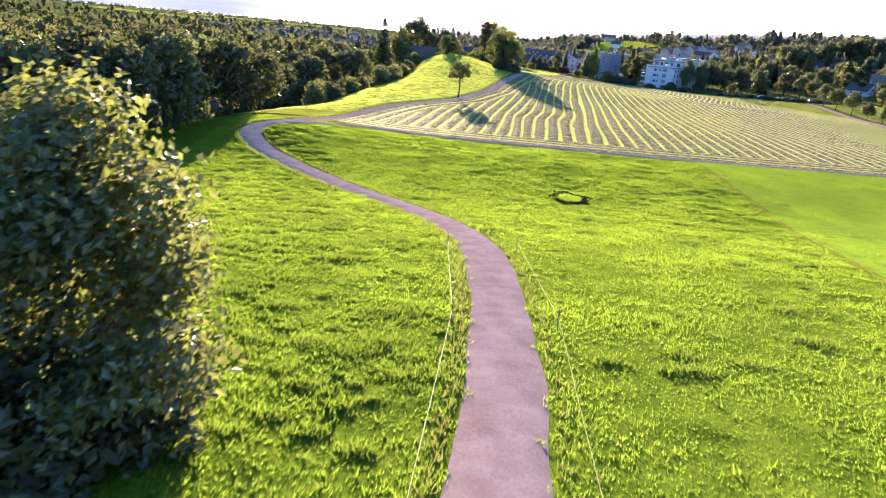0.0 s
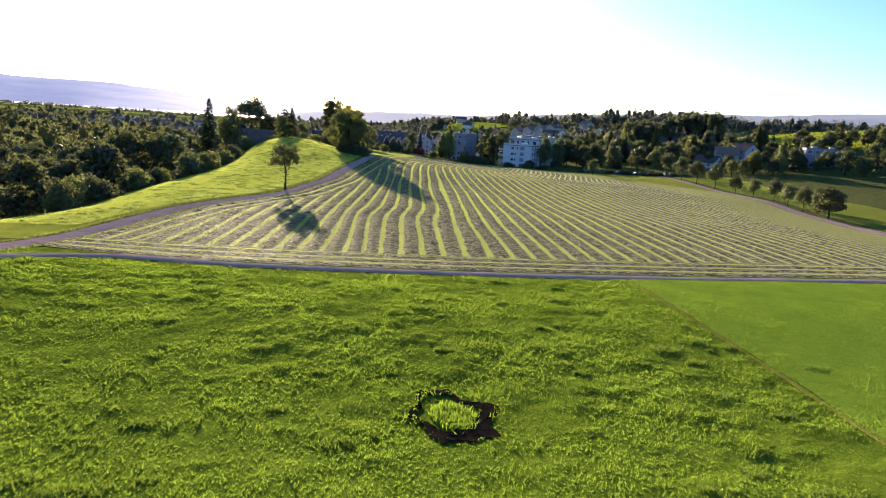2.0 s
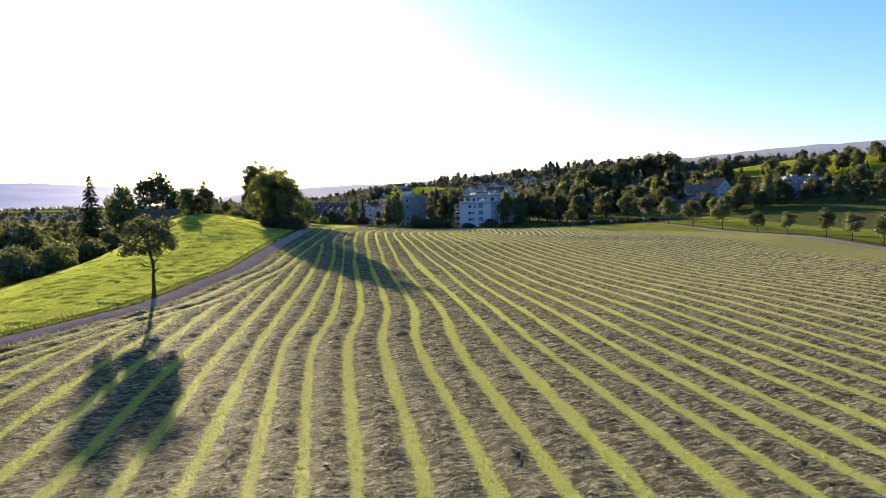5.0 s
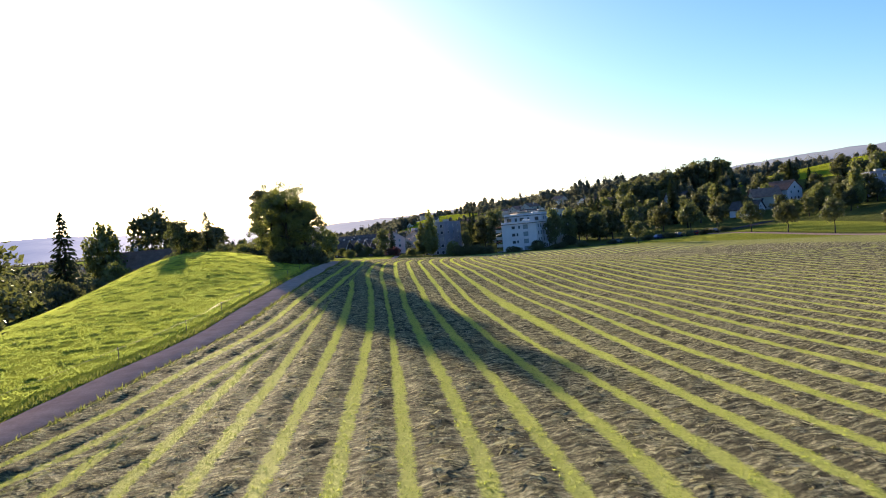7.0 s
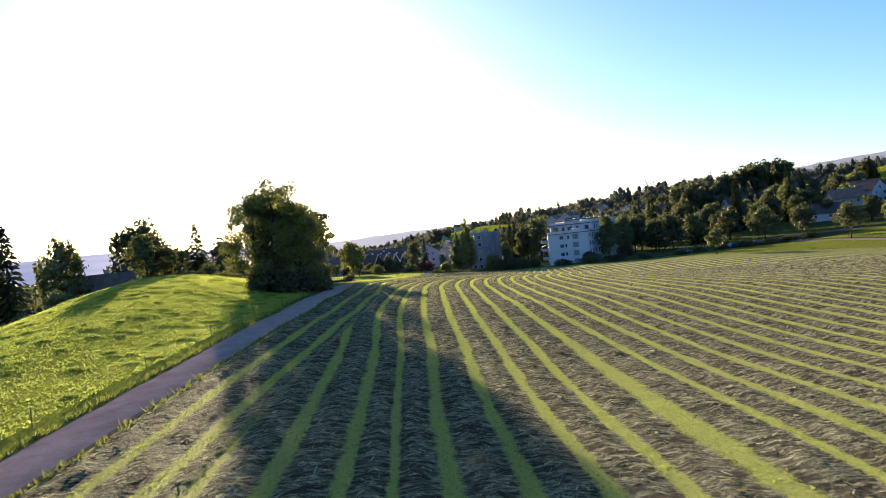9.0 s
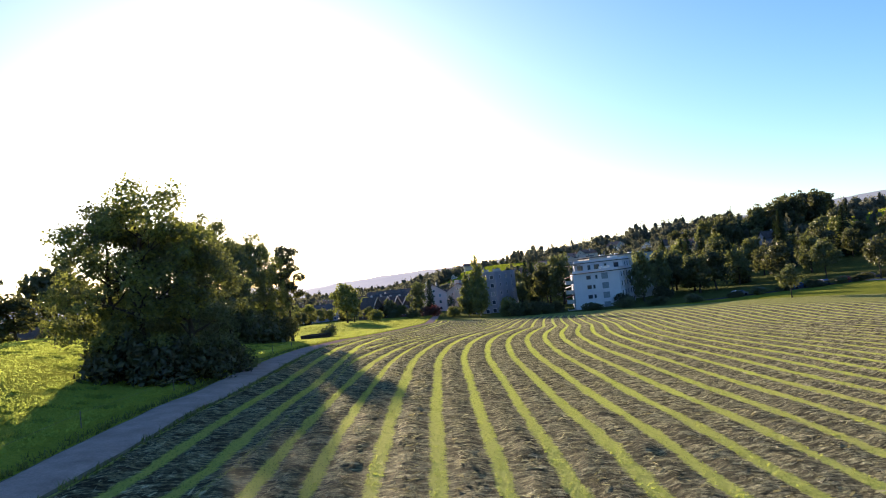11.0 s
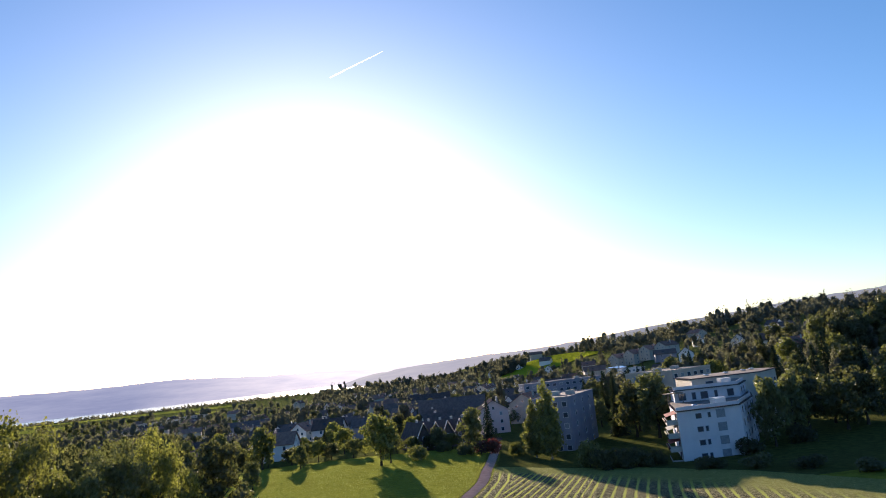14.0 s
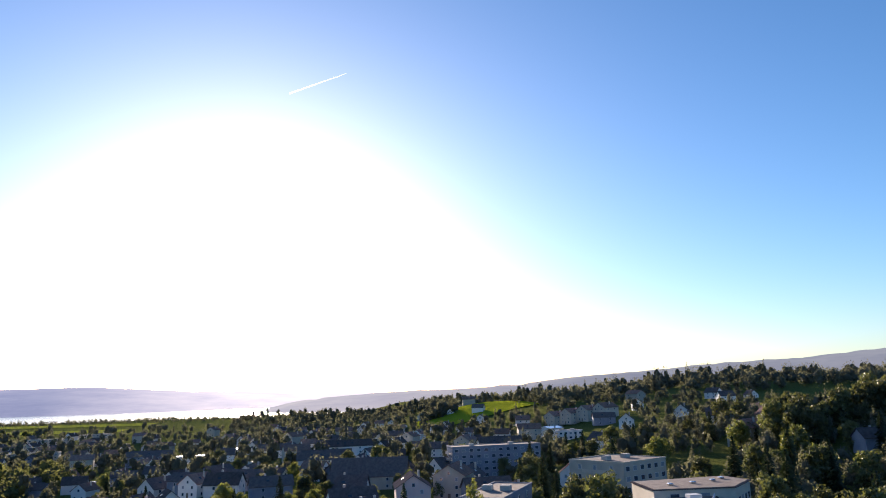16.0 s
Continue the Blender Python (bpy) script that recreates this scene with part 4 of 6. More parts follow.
PINE = Kind("pine_tree", trunk_mesh("pine_trunk", 11, 0.24, 10, 100, M_BARK, 0.28, 0.03, low=0.5), leaf_cloud("pine_crown", [((2.4 - 0.08 * i) * math.cos(i * 2.4) * (0.4 + 0.17 * (i % 4)), (2.4 - 0.08 * i) * math.sin(i * 2.4) * (0.4 + 0.17 * (i % 4)), 5.2 + i * 0.4, 0.95, 0.5) for i in range(17)], 5200, 0.16, M_LEAF_DARK, 101), "tall pine with a bare trunk and tufted crown", "pine")
COPSE = [Kind("copse_tree", trunk_mesh("copse_trunk", 12.5, 0.34, 16, 110 + i, M_BARK, 0.30), leaf_cloud("copse_crown", clumps(76, 5.7, 8.2, 7.6, 120 + i, 0.17)[1:], 15500, 0.14, (M_LEAF_AIRY, M_LEAF)[i], 130 + i, 0.1, 0.25, 0.22), "large spreading broadleaf tree beside the track", "tree") for i in range(2)]
LONE = Kind("lone_tree", trunk_mesh("lone_trunk", 5.4, 0.15, 12, 140, M_BARK, 0.34, 0.03), leaf_cloud("lone_crown", clumps(20, 2.2, 4.8, 1.9, 141, 0.26), 2800, 0.13, M_LEAF, 142, 0.0, 0.3, 0.22), "small slender tree standing alone beside the track", "tree")
NEAR = Kind("edge_tree", trunk_mesh("edge_trunk", 7.5, 0.2, 18, 150, M_BARK, 0.36), leaf_cloud("edge_crown", clumps(30, 3.0, 4.5, 4.3, 151, 0.32), 24000, 0.11, M_LEAF_EDGE, 152, 0.1, 0.4, 0.2), "leafy tree at the meadow's edge", "tree")
GARDEN = [Kind("garden_tree", trunk_mesh("garden_trunk", 4.8, 0.17, 7, 160 + i, M_BARK), leaf_cloud("garden_crown", clumps(18, 2.9, 4.4, 3.3, 165 + i, 0.36), 1200, 0.32, (M_LEAF_DARK, M_LEAF, M_LEAF_LIGHT)[i], 170 + i, 0.0, 0.3), ("round dark green garden tree", "leafy mid-green garden tree", "light green garden tree")[i], "tree") for i in range(3)]
# ---- where the houses stand ----  x, y, turn, style
VILLAGE = [(-25, 612, -35, 1), (-19, 632, -35, 1), (-3.5, 582, -30, 0), (9, 571, 78, 1), (-84, 791, -10, 0), (11, 664, -30, 2), (-20, 985, -30, 0), (26, 854, -20, 0), (107, 606, -55, 1), (144, 952, -30, 0),
           (129, 756, 85, 1), (153, 773, -35, 3), (192, 818, 60, 0), (204, 785, 80, 3), (-8, 545, 20, 2), (-58, 640, 60, 0), (-107, 1010, 80, 4)]
HILLSIDE = [(254, 722, -25, 1), (256, 766, 75, 4), (317, 838, -20, 0), (289, 711, -30, 1), (279, 648, 60, 1), (410, 854, 85, 1), (443, 866, 0, 2), (350, 716, 10, 0), (371, 714, 85, 1), (246, 570, -60, 3), (285, 612, -20, 0),
            (272, 568, 70, 0), (292, 547, -40, 1), (254, 498, 80, 4), (368, 950, 20, 3), (420, 890, 20, 1), (400, 690, 30, 1), (210, 660, 20, 1), (230, 890, 80, 0)]
TERRACE = [(240 + 11 * i, 826 - 8 * i, -62, 3) for i in range(4)]


LONG = [(69, 578), (48, 706), (68, 786), (160, 704), (18, 820), (-90, 905), (-56, 905), (219, 779), (131, 612), (115, 604), (147, 604), (135, 472), (88, 427), (218, 740)]


def free_of_houses(x, y):
    return all(abs(x - h[0]) > 9 or not -34 < y - h[1] < 9 for h in VILLAGE + HILLSIDE + TERRACE) and all(abs(x - a) > 17 or not -30 < y - b < 10 for a, b in LONG)


# ---- planting ----
NEAR.put(-8.0, 8.0, 1.0, 0.98, 0.4, z=hz(-8.0, 8.0) - 0.5)
for x, y, s in ((-7.6, 7.2, 1.0), (-8.6, 8.6, 1.1), (-6.6, 8.6, 0.9), (-9.2, 6.6, 1.2)):
    BUSH[2].put(x, y, s, s, x, "undergrowth at the meadow's edge")
LONE.put(0.95, 141.8, 1.06, 1.15, 2.6, z=hz(0.95, 141.8) + 0.1)
g = random.Random(5)
# the copse where the hill meets the track
for x, y, s, w, k in ((14.6, 224.0, 0.86, 0.94, 0), (17.2, 225.4, 0.7, 0.7, 1), (12.4, 226, 0.78, 0.7, 1), (14.8, 230.5, 0.76, 0.7, 1), (12.3, 272, 1.02, 0.78, 0), (15.5, 280, 0.98, 0.74, 1), (17.6, 284, 0.97, 0.64, 0), (13.8, 276, 0.86, 0.74, 1), (14.6, 267, 0.8, 0.7, 1), (18.6, 289, 0.8, 0.6, 1)):
    COPSE[k].put(x, y, s * (1.14 if y > 250 else 1.0), w, g.uniform(0, 6.28), "copse by the track")
PINE.put(10.2, 268, 1.26, 1.1, 1.0, "copse by the track")
PINE.put(21.0, 289, 1.25, 1.1, 2.0, "copse by the track")
for x, y, s, k in ((16.2, 221.4, 1.2, 2), (14.4, 221.6, 1.3, 2), (12.8, 222.8, 1.0, 2), (17.6, 223.5, 1.05, 2), (19.0, 230, 0.9, 1), (18.4, 227, 1.0, 2), (11.4, 267, 1.6, 2), (13.4, 269, 2.0, 2), (15.6, 272, 2.0, 2), (17.6, 277, 1.9, 2), (19.4, 283, 1.6, 2), (9.6, 264, 1.3, 2), (26.5, 304, 0.9, 0), (6, 268, 1.2, 1), (2, 264, 1.0, 0)):
    BUSH[k].put(x, y, s, s, g.uniform(0, 6.28))
# along the crest of the pasture hill
SPRUCE[0].put(-26.2, 260, 1.42, 1.25, 0.3)
BROAD[1].put(-20.5, 267, 1.22, 0.85, 1.2, label="light green willow-like tree with hanging branches")
BROAD[0].put(-3.6, 246, 0.52, 0.5, 0.2)
BROAD[2].put(-1.6, 247, 0.36, 0.5, 2.0)
SPRUCE[1].put(-2.0, 281, 0.8, 0.9, 0.4)
for i in range(16):
    x = -19 + i * 1.7 + g.uniform(-0.8, 0.8)
    BUSH[g.choice((0, 1, 2))].put(x, 250 + g.uniform(-3, 6) + 0.3 * max(0, -10 - x), g.uniform(0.3, 0.6), g.uniform(0.3, 0.8), g.uniform(0, 6))
# shrubs along the pasture's lower edge
for i in range(34):
    y = 118 + i * 3.9 + g.uniform(-1.5, 1.5)
    x = float(crest_x(y)) - 10 - abs(g.gauss(0, 3))
    BUSH[g.choice((0, 2, 2, 1))].put(x, y, g.uniform(0.8, 1.7), g.uniform(0.8, 1.6), g.uniform(0, 6), "scrub along the pasture")
# wooded valley
n = 0
while n < 100:
    y = g.uniform(40, 520)
    x = -30 - abs(g.gauss(0, 1)) * 75 - (6 if y < 110 else 0)
    if y > 300:
        x += 25
    if x < -260 or (y > 380 and x > -45):
        continue
    n += 1
    s = g.uniform(0.8, 1.35)
    if x > -42 and y < 130:
        s *= 0.62
    if g.random() < 0.14:
        SPRUCE[n % 2].put(x, y, s * g.uniform(0.9, 1.2), s, g.uniform(0, 6), "valley wood")
    else:
        BROAD[g.choice((0, 2, 2))].put(x, y, s * g.uniform(0.85, 1.2), s, g.uniform(0, 6), "valley wood")
for x, y, s in ((-31.5, 76, 0.85), (-29.8, 91, 0.8), (-33, 66, 0.88), (-28.5, 101, 0.7), (-36, 84, 1.0), (-32, 109, 0.8), (-40, 60, 1.0), (-38, 72, 1.05), (-36, 95, 0.95)):
    BROAD[g.choice((0, 2))].put(x, y, s, s, g.uniform(0, 6), "valley wood")
# avenue
for i, y in enumerate((179.8, 190.3, 199.3, 216.8, 232, 256.5, 281, 307, 337, 370)):
    s = 0.84 if y < 240 else 1.15 + 0.005 * (y - 240)
    if y == 216.8:
        s = 0.75
    YOUNG[i % 2].put(float(avenue_x(y)) + g.uniform(-0.6, 0.6), y, s * g.uniform(0.92, 1.08), s, g.uniform(0, 6), "avenue trees")
BROAD[2].put(117.2, 167.6, 0.55, 0.75, 1.0)
YOUNG[1].put(117.5, 304, 1.0, 0.9, 0.5, label="small light green tree at the field's edge")
for x, y, s, w, k in ((98, 360, 0.9, 1.5, 2), (104, 353, 1.0, 1.6, 0), (110, 346, 0.9, 1.5, 2), (114, 335, 0.8, 1.4, 0), (128, 378, 1.6, 1.5, 2), (124, 333.5, 0.7, 1.1, 2), (131, 334.5, 0.8, 1.3, 0), (139, 336, 0.75, 1.2, 2), (148, 337, 0.85, 1.4, 2), (156, 338.5, 0.8, 1.3, 0), (165, 340.5, 0.9, 1.4, 2), (174, 342.5, 0.8, 1.2, 2)):
    BUSH[k].put(x, y, s, w, g.uniform(0, 6), "shrubs at the field's edge")
# trees round the white block
for x, y, s, w, k in ((121, 376.5, 1.2, 0.8, 0), (130.5, 384, 1.2, 0.9, 0), (138, 391, 1.15, 1.0, 2), (146, 388, 0.95, 1.05, 0), (154, 392, 1.1, 1.1, 2), (152, 402, 1.0, 1.0, 0), (160, 410, 1.05, 1.1, 2), (155, 420, 1.2, 1.1, 0), (171, 405, 1.0, 1.0, 0), (182, 398, 1.0, 1.1, 2), (110, 416, 1.4, 1.25, 0), (106.5, 424, 1.2, 1.0, 2), (112, 437, 1.2, 1.1, 2), (123, 440, 1.0, 1.0, 2), (60.2, 429, 0.98, 0.78, 0), (34, 410, 1.02, 0.95, 1), (36.5, 415, 0.85, 0.6, 2), (193, 396, 1.0, 1.0, 0), (205, 404, 1.1, 1.1, 2), (140, 430, 1.2, 1.1, 2)):
    BROAD[k].put(x, y, s, w, g.uniform(0, 6), "trees by the apartments")
SPRUCE[0].put(104.5, 433, 1.2, 0.9, 0.2)
for x, y, s in ((118, 486, 1.25), (112, 492, 1.1), (168, 432, 1.35), (206, 428, 1.6), (212, 436, 1.4), (178, 455, 1.3), (196, 470, 1.45), (186, 486, 1.3)):
    SPRUCE[int(x) % 2].put(x, y, s, s * 0.95, x, "conifers behind the apartments")
SPRUCE[1].put(68, 450, 0.95, 0.7, 0.2)
BIRCH.put(76, 400, 0.98, 1.05, 0.4)
BIRCH.put(73.3, 405, 0.74, 0.9, 2.4)
for x, y, s, w, k in ((63.5, 421, 1.7, 1.7, 3), (57, 422, 1.3, 1.5, 0), (70, 414, 1.3, 1.4, 1), (80, 381, 2.2, 1.5, 1), (81.5, 376, 1.7, 1.7, 2), (85, 375, 1.7, 1.8, 2), (88.5, 374, 1.6, 1.7, 2), (92.5, 373, 1.3, 1.1, 2), (112, 371, 1.4, 1.4, 2), (44, 418, 1.4, 1.5, 1), (52, 436, 1.2, 1.3, 0)):
    BUSH[k].put(x, y, s, w, g.uniform(0, 6), "shrubs by the apartments")
# leafy trees on the slope below the pasture
for x, y, s, w, k in ((-32, 440, 1.28, 1.3, 1), (-25, 443, 1.22, 1.15, 0), (-0.7, 440, 0.95, 0.85, 1), (-50, 466, 1.5, 1.4, 0), (-42, 428, 1.35, 1.4, 0), (-17, 458, 1.05, 1.0, 1), (-62, 500, 1.4, 1.3, 1), (-36, 470, 1.2, 1.2, 0), (-74, 540, 1.4, 1.3, 0)):
    BROAD[k].put(x, y, s, w, g.uniform(0, 6), "trees on the slope")
# orchard trees on the lower pasture
for x, y, s in ((0, 356, 0.42), (8, 366, 0.38), (-6, 344, 0.5), (5, 392, 0.5), (-14, 380, 0.6), (-4, 410, 0.55), (12, 425, 0.5)):
    BROAD[0].put(x, y, s, s, g.uniform(0, 6))
# hedge trees below the hilltop meadow
for i in range(20):
    GARDEN[i % 2].put(288 + i * 7.5 + g.uniform(-2, 2), 392 + g.uniform(-8, 8), g.uniform(1.0, 1.5), g.uniform(1.1, 1.6), g.uniform(0, 6), "hedge trees below the hilltop")
# hill tree and garden trees on the slope
BROAD[2].put(340, 441, 0.7, 0.6, 0.2, label="lone dark tree on the hilltop meadow")
SPRUCE[0].put(270, 422, 1.12, 1.0, 0.2)
BIRCH.put(221, 330, 0.93, 0.95, 0.2)
n = 0
while n < 75:
    y, x = g.uniform(400, 640), g.uniform(120, 330)
    if x > 290 and y < 560 or x < 165 and y < 450:
        continue
    n += 1
    s = g.uniform(0.75, 1.25)
    if g.random() < 0.28:
        SPRUCE[n % 2].put(x, y, s * 1.1, s, g.uniform(0, 6), "garden trees")
    else:
        BROAD[g.choice((0, 1, 2, 2))].put(x, y, s, s, g.uniform(0, 6), "garden trees")
n = 0
while n < 74:
    y, x = g.uniform(270, 430), g.uniform(175, 335)
    if x < float(avenue_x(y)) + 31 or x > 300 and y > 380 or x < 240 and y < 326:
        continue
    n += 1
    s = g.uniform(0.5, 0.9)
    if g.random() < 0.15:
        SPRUCE[n % 2].put(x, y, s, s * 0.9, g.uniform(0, 6), "garden trees")
    else:
        BROAD[g.choice((0, 1, 2, 2))].put(x, y, s, s, g.uniform(0, 6), "garden trees")
for i in range(25):
    BROAD[g.choice((0, 2, 2))].put(g.uniform(240, 312), g.uniform(512, 545) + 0.3 * g.uniform(0, 60), g.uniform(1.4, 1.75), g.uniform(1.15, 1.45), g.uniform(0, 6), "wood on the knoll")
# gardens below the terraced houses on the slope
for x, y, s, k in ((207, 338, 0.6, 0), (216, 343, 0.66, 2), (226, 336, 0.6, 0), (234, 334, 0.62, 2), (241, 331, 0.55, 0), (249, 333, 0.6, 2), (257, 338, 0.58, 0), (222, 352, 0.7, 2), (233, 350, 0.66, 0), (244, 362, 0.75, 2), (211, 358, 0.7, 0), (266, 344, 0.6, 2)):
    BROAD[k].put(x, y, s, s * 1.1, g.uniform(0, 6), "garden trees")
# small trees in the gardens past the pasture
n = 0
while n < 62:
    y, x = g.uniform(446, 560), g.uniform(-70, 140)
    if not free_of_houses(x, y) or math.hypot(x - 53, y - 458) < 16 or math.hypot(x - 76, y - 492) < 14 or 40 < x < 84 and y < 452 or abs(x - 97) < 12 and y < 466 or abs(x - 72) < 6 or math.hypot(x + 42, y - 531) < 20 or abs(x - 150) < 22:
        continue
    n += 1
    s = g.uniform(0.7, 1.25)
    GARDEN[n % 3].put(x, y, s * g.uniform(0.9, 1.2), s, g.uniform(0, 6), "garden trees")
for i in range(15):
    x = -8 + i * 4.6 + g.uniform(-1.5, 1.5)
    GARDEN[i % 3].put(x, 443 + g.uniform(-2.5, 4), g.uniform(0.6, 1.0), g.uniform(0.7, 1.1), g.uniform(0, 6), "hedge trees past the pasture")
# village trees
n = 0
while n < 84:
    y = g.uniform(450, 760)
    x = g.uniform(-0.28 * y - 20, 130)
    if not free_of_houses(x, y) or 40 < x < 100 and y < 520:
        continue
    n += 1
    s = g.uniform(0.5, 1.0)
    if g.random() < 0.2:
        SPRUCE[n % 2].put(x, y, s, s * 0.85, g.uniform(0, 6), "village trees")
    else:
        BROAD[g.choice((0, 1, 2, 2))].put(x, y, s, s, g.uniform(0, 6), "village trees")


def far_wood(name, spots, seed, material, label, size=1.3, per=110, conifers=0.06, lumps=6):
    """Distant woods: crowns of dense lumps with leaf sprays round them, some tall and pointed, in one mesh."""
    q = np.random.default_rng(seed)
    spots = np.array(spots)
    n = len(spots)
    pointed = q.uniform(0, 1, n) < conifers
    rad = np.stack([spots[:, 3], spots[:, 3], spots[:, 4]], 1) * q.uniform(0.75, 1.2, (n, 3))
    rad[pointed] *= (0.75, 0.75, 1.2)

    def placed(k, inner, outer):
        d = q.normal(0, 1, (n, k, 3))
        d /= np.linalg.norm(d, axis=2)[..., None]
        off = d * q.uniform(inner, outer, (n, k, 1))
        u = (off[..., 2:] + 1) / 2
        off[..., :2] *= np.where(pointed[:, None, None], np.clip(1.45 - 1.3 * u, 0.2, 2), 1.0)
        return spots[:, None, :3] + (0, 0, 1) * rad[:, None, 2:] + off * rad[:, None, :], u

    g5 = (1 + 5 ** 0.5) / 2
    ico = np.array([(-1, g5, 0), (1, g5, 0), (-1, -g5, 0), (1, -g5, 0), (0, -1, g5), (0, 1, g5), (0, -1, -g5), (0, 1, -g5), (g5, 0, -1), (g5, 0, 1), (-g5, 0, -1), (-g5, 0, 1)]) / math.hypot(1, g5)
    tri = np.array([(0, 11, 5), (0, 5, 1), (0, 1, 7), (0, 7, 10), (0, 10, 11), (1, 5, 9), (5, 11, 4), (11, 10, 2), (10, 7, 6), (7, 1, 8), (3, 9, 4), (3, 4, 2), (3, 2, 6), (3, 6, 8), (3, 8, 9), (4, 9, 5), (2, 4, 11), (6, 2, 10), (8, 6, 7), (9, 8, 1)])
    k = lumps
    c, u = placed(k, 0.3, 0.72)
    lump = 0.46 * rad[:, None, :] * np.where(pointed[:, None, None], 1.15 - 0.85 * u, 1.0) * (1, 1, 0.85)
    v = c[:, :, None, :] + ico * lump[:, :, None, :] * q.uniform(0.72, 1.2, (n, k, 12, 1))
    v1 = v.reshape(-1, 3)
    f1 = (np.arange(n * k)[:, None, None] * 12 + tri).reshape(-1, 3)
    c = placed(per, 0.72, 1.08)[0].reshape(-1, 3)
    a = q.normal(0, 1, c.shape)
    a /= np.linalg.norm(a, axis=1)[:, None]
    b = np.cross(a, q.normal(0, 1, c.shape))
    b /= np.linalg.norm(b, axis=1)[:, None]
    w = size * q.uniform(0.5, 1.2, len(c))[:, None]
    v2 = np.stack([c - a * w * 0.8, c + b * w * 0.8, c + a * w], 1).reshape(-1, 3)
    f2 = np.arange(len(v2)).reshape(-1, 3) + len(v1)
    me = mesh_quads(name, np.concatenate([v1, v2]), np.concatenate([f1, f2]), material)
    return tagged(new(name, me), label, "woods", kind="stuff")


def scatter(n, x0, x1, y0, y1, r0, r1, seed, ok=lambda x, y: True):
    q = random.Random(seed)
    out = []
    while len(out) < n:
        x, y = q.uniform(x0, x1), q.uniform(y0, y1)
        if ok(x, y):
            r = q.uniform(r0, r1)
            out.append((x, y, hz(x, y), r, r * q.uniform(1.1, 1.6)))
    return out


far_wood("ridge_wood", scatter(1200, 290, 1050, 900, 1350, 4.0, 7.5, 1, lambda x, y: (x < 0.95 * y) and (y > 1000 or x > 440)), 2, M_FAR_HAZE_LEAF, "dark mixed wood along the ridge", 1.2, 110)
far_wood("garden_wood", scatter(130, 165, 330, 440, 640, 2.5, 4.5, 31, lambda x, y: (x < 290 or y > 560) and free_of_houses(x, y)), 32, M_FAR_HAZE_LEAF, "smaller garden trees round the hillside houses", 0.55, 260, 0.2)
far_wood("slope_wood", scatter(420, 240, 520, 1330, 1700, 4, 7, 3), 4, M_FAR_HAZE_LEAF, "distant dark wood on the slope", 1.4, 70)
far_wood("hilltop_clump", scatter(26, 180, 222, 1140, 1170, 4.5, 7, 33), 34, M_FAR_HAZE_LEAF, "clump of dark trees crowning a meadow hill", 1.2, 160)
far_wood("slope_garden_wood", scatter(220, 170, 440, 600, 1000, 2.6, 4.8, 13, lambda x, y: x > 0.2 * y and free_of_houses(x, y)), 14, M_FAR_HAZE_LEAF, "dense garden trees between the hillside houses", 0.7, 170, 0.2)
far_wood("village_wood", scatter(460, -230, 190, 560, 1080, 2.0, 5.6, 15, free_of_houses), 16, M_FAR_HAZE_LEAF, "garden trees between the village houses", 0.75, 130, 0.15)
far_wood("valley_wood", scatter(560, -480, 180, 900, 1480, 2.4, 6, 5, lambda x, y: free_of_houses(x, y) and math.hypot(x + 55, y - 900) > 30), 6, M_FAR_HAZE_LEAF, "distant trees between the village houses", 1.1, 90, 0.12)
far_wood("headland_wood", scatter(420, -90, 460, 1470, 1760, 3.5, 6.5, 41), 42, M_FAR_HAZE_LEAF, "dark wood on the headland beside the lake", 1.5, 60)
far_wood("plain_wood", scatter(320, -1000, -330, 620, 1480, 3.5, 6.5, 43), 44, M_HAZY_LEAF, "scattered trees over the far plain", 1.4, 70)
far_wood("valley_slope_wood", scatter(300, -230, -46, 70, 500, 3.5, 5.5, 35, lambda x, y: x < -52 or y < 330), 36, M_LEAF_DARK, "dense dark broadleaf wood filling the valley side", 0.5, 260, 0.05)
far_wood("far_valley_wood", scatter(800, -420, -110, 420, 860, 3.5, 6, 7), 8, M_HAZY_LEAF, "dense trees over the valley floor", 1.0, 130)
far_wood("shore_wood", scatter(900, -1100, 350, 1700, 1850, 1.6, 2.8, 9), 10, M_FAR_HAZE_LEAF, "low tree line along the lake shore", 1.8, 16, 0.0, 2)
far_wood("far_slope_wood", scatter(300, 480, 1300, 1350, 1800, 5, 9, 17), 18, M_FAR_HAZE_LEAF, "distant woods behind the hilltop", 2.2, 60)
sheet("far_hill_meadow", 1060, 1240, lambda y: 168 + 0 * y, lambda y: 306 + 0 * y, 40, 50, 1.2, M_HILLGRASS, "sunlit light green meadow on a small hill", "meadow")
for y0, y1, x0, x1 in ((1490, 1560, -760, -260), (1630, 1690, -820, -240)):
    sheet("valley_field", y0, y1, lambda y: x0 + 0 * y, lambda y: x1 + 0 * y, 12, 8, 0.6, M_ROADSIDE, "pale green field on the valley floor", "field")

# ---- lake and distance ----
lx, ly = np.meshgrid(np.linspace(-3200, 350, 30), np.linspace(1790, 4300, 30))
lake = tagged(new("lake", grid_mesh("lake", lx, ly, np.full_like(lx, 0.0), M_WATER)), "wide pale lake shining under the low sun", "lake", kind="structure")


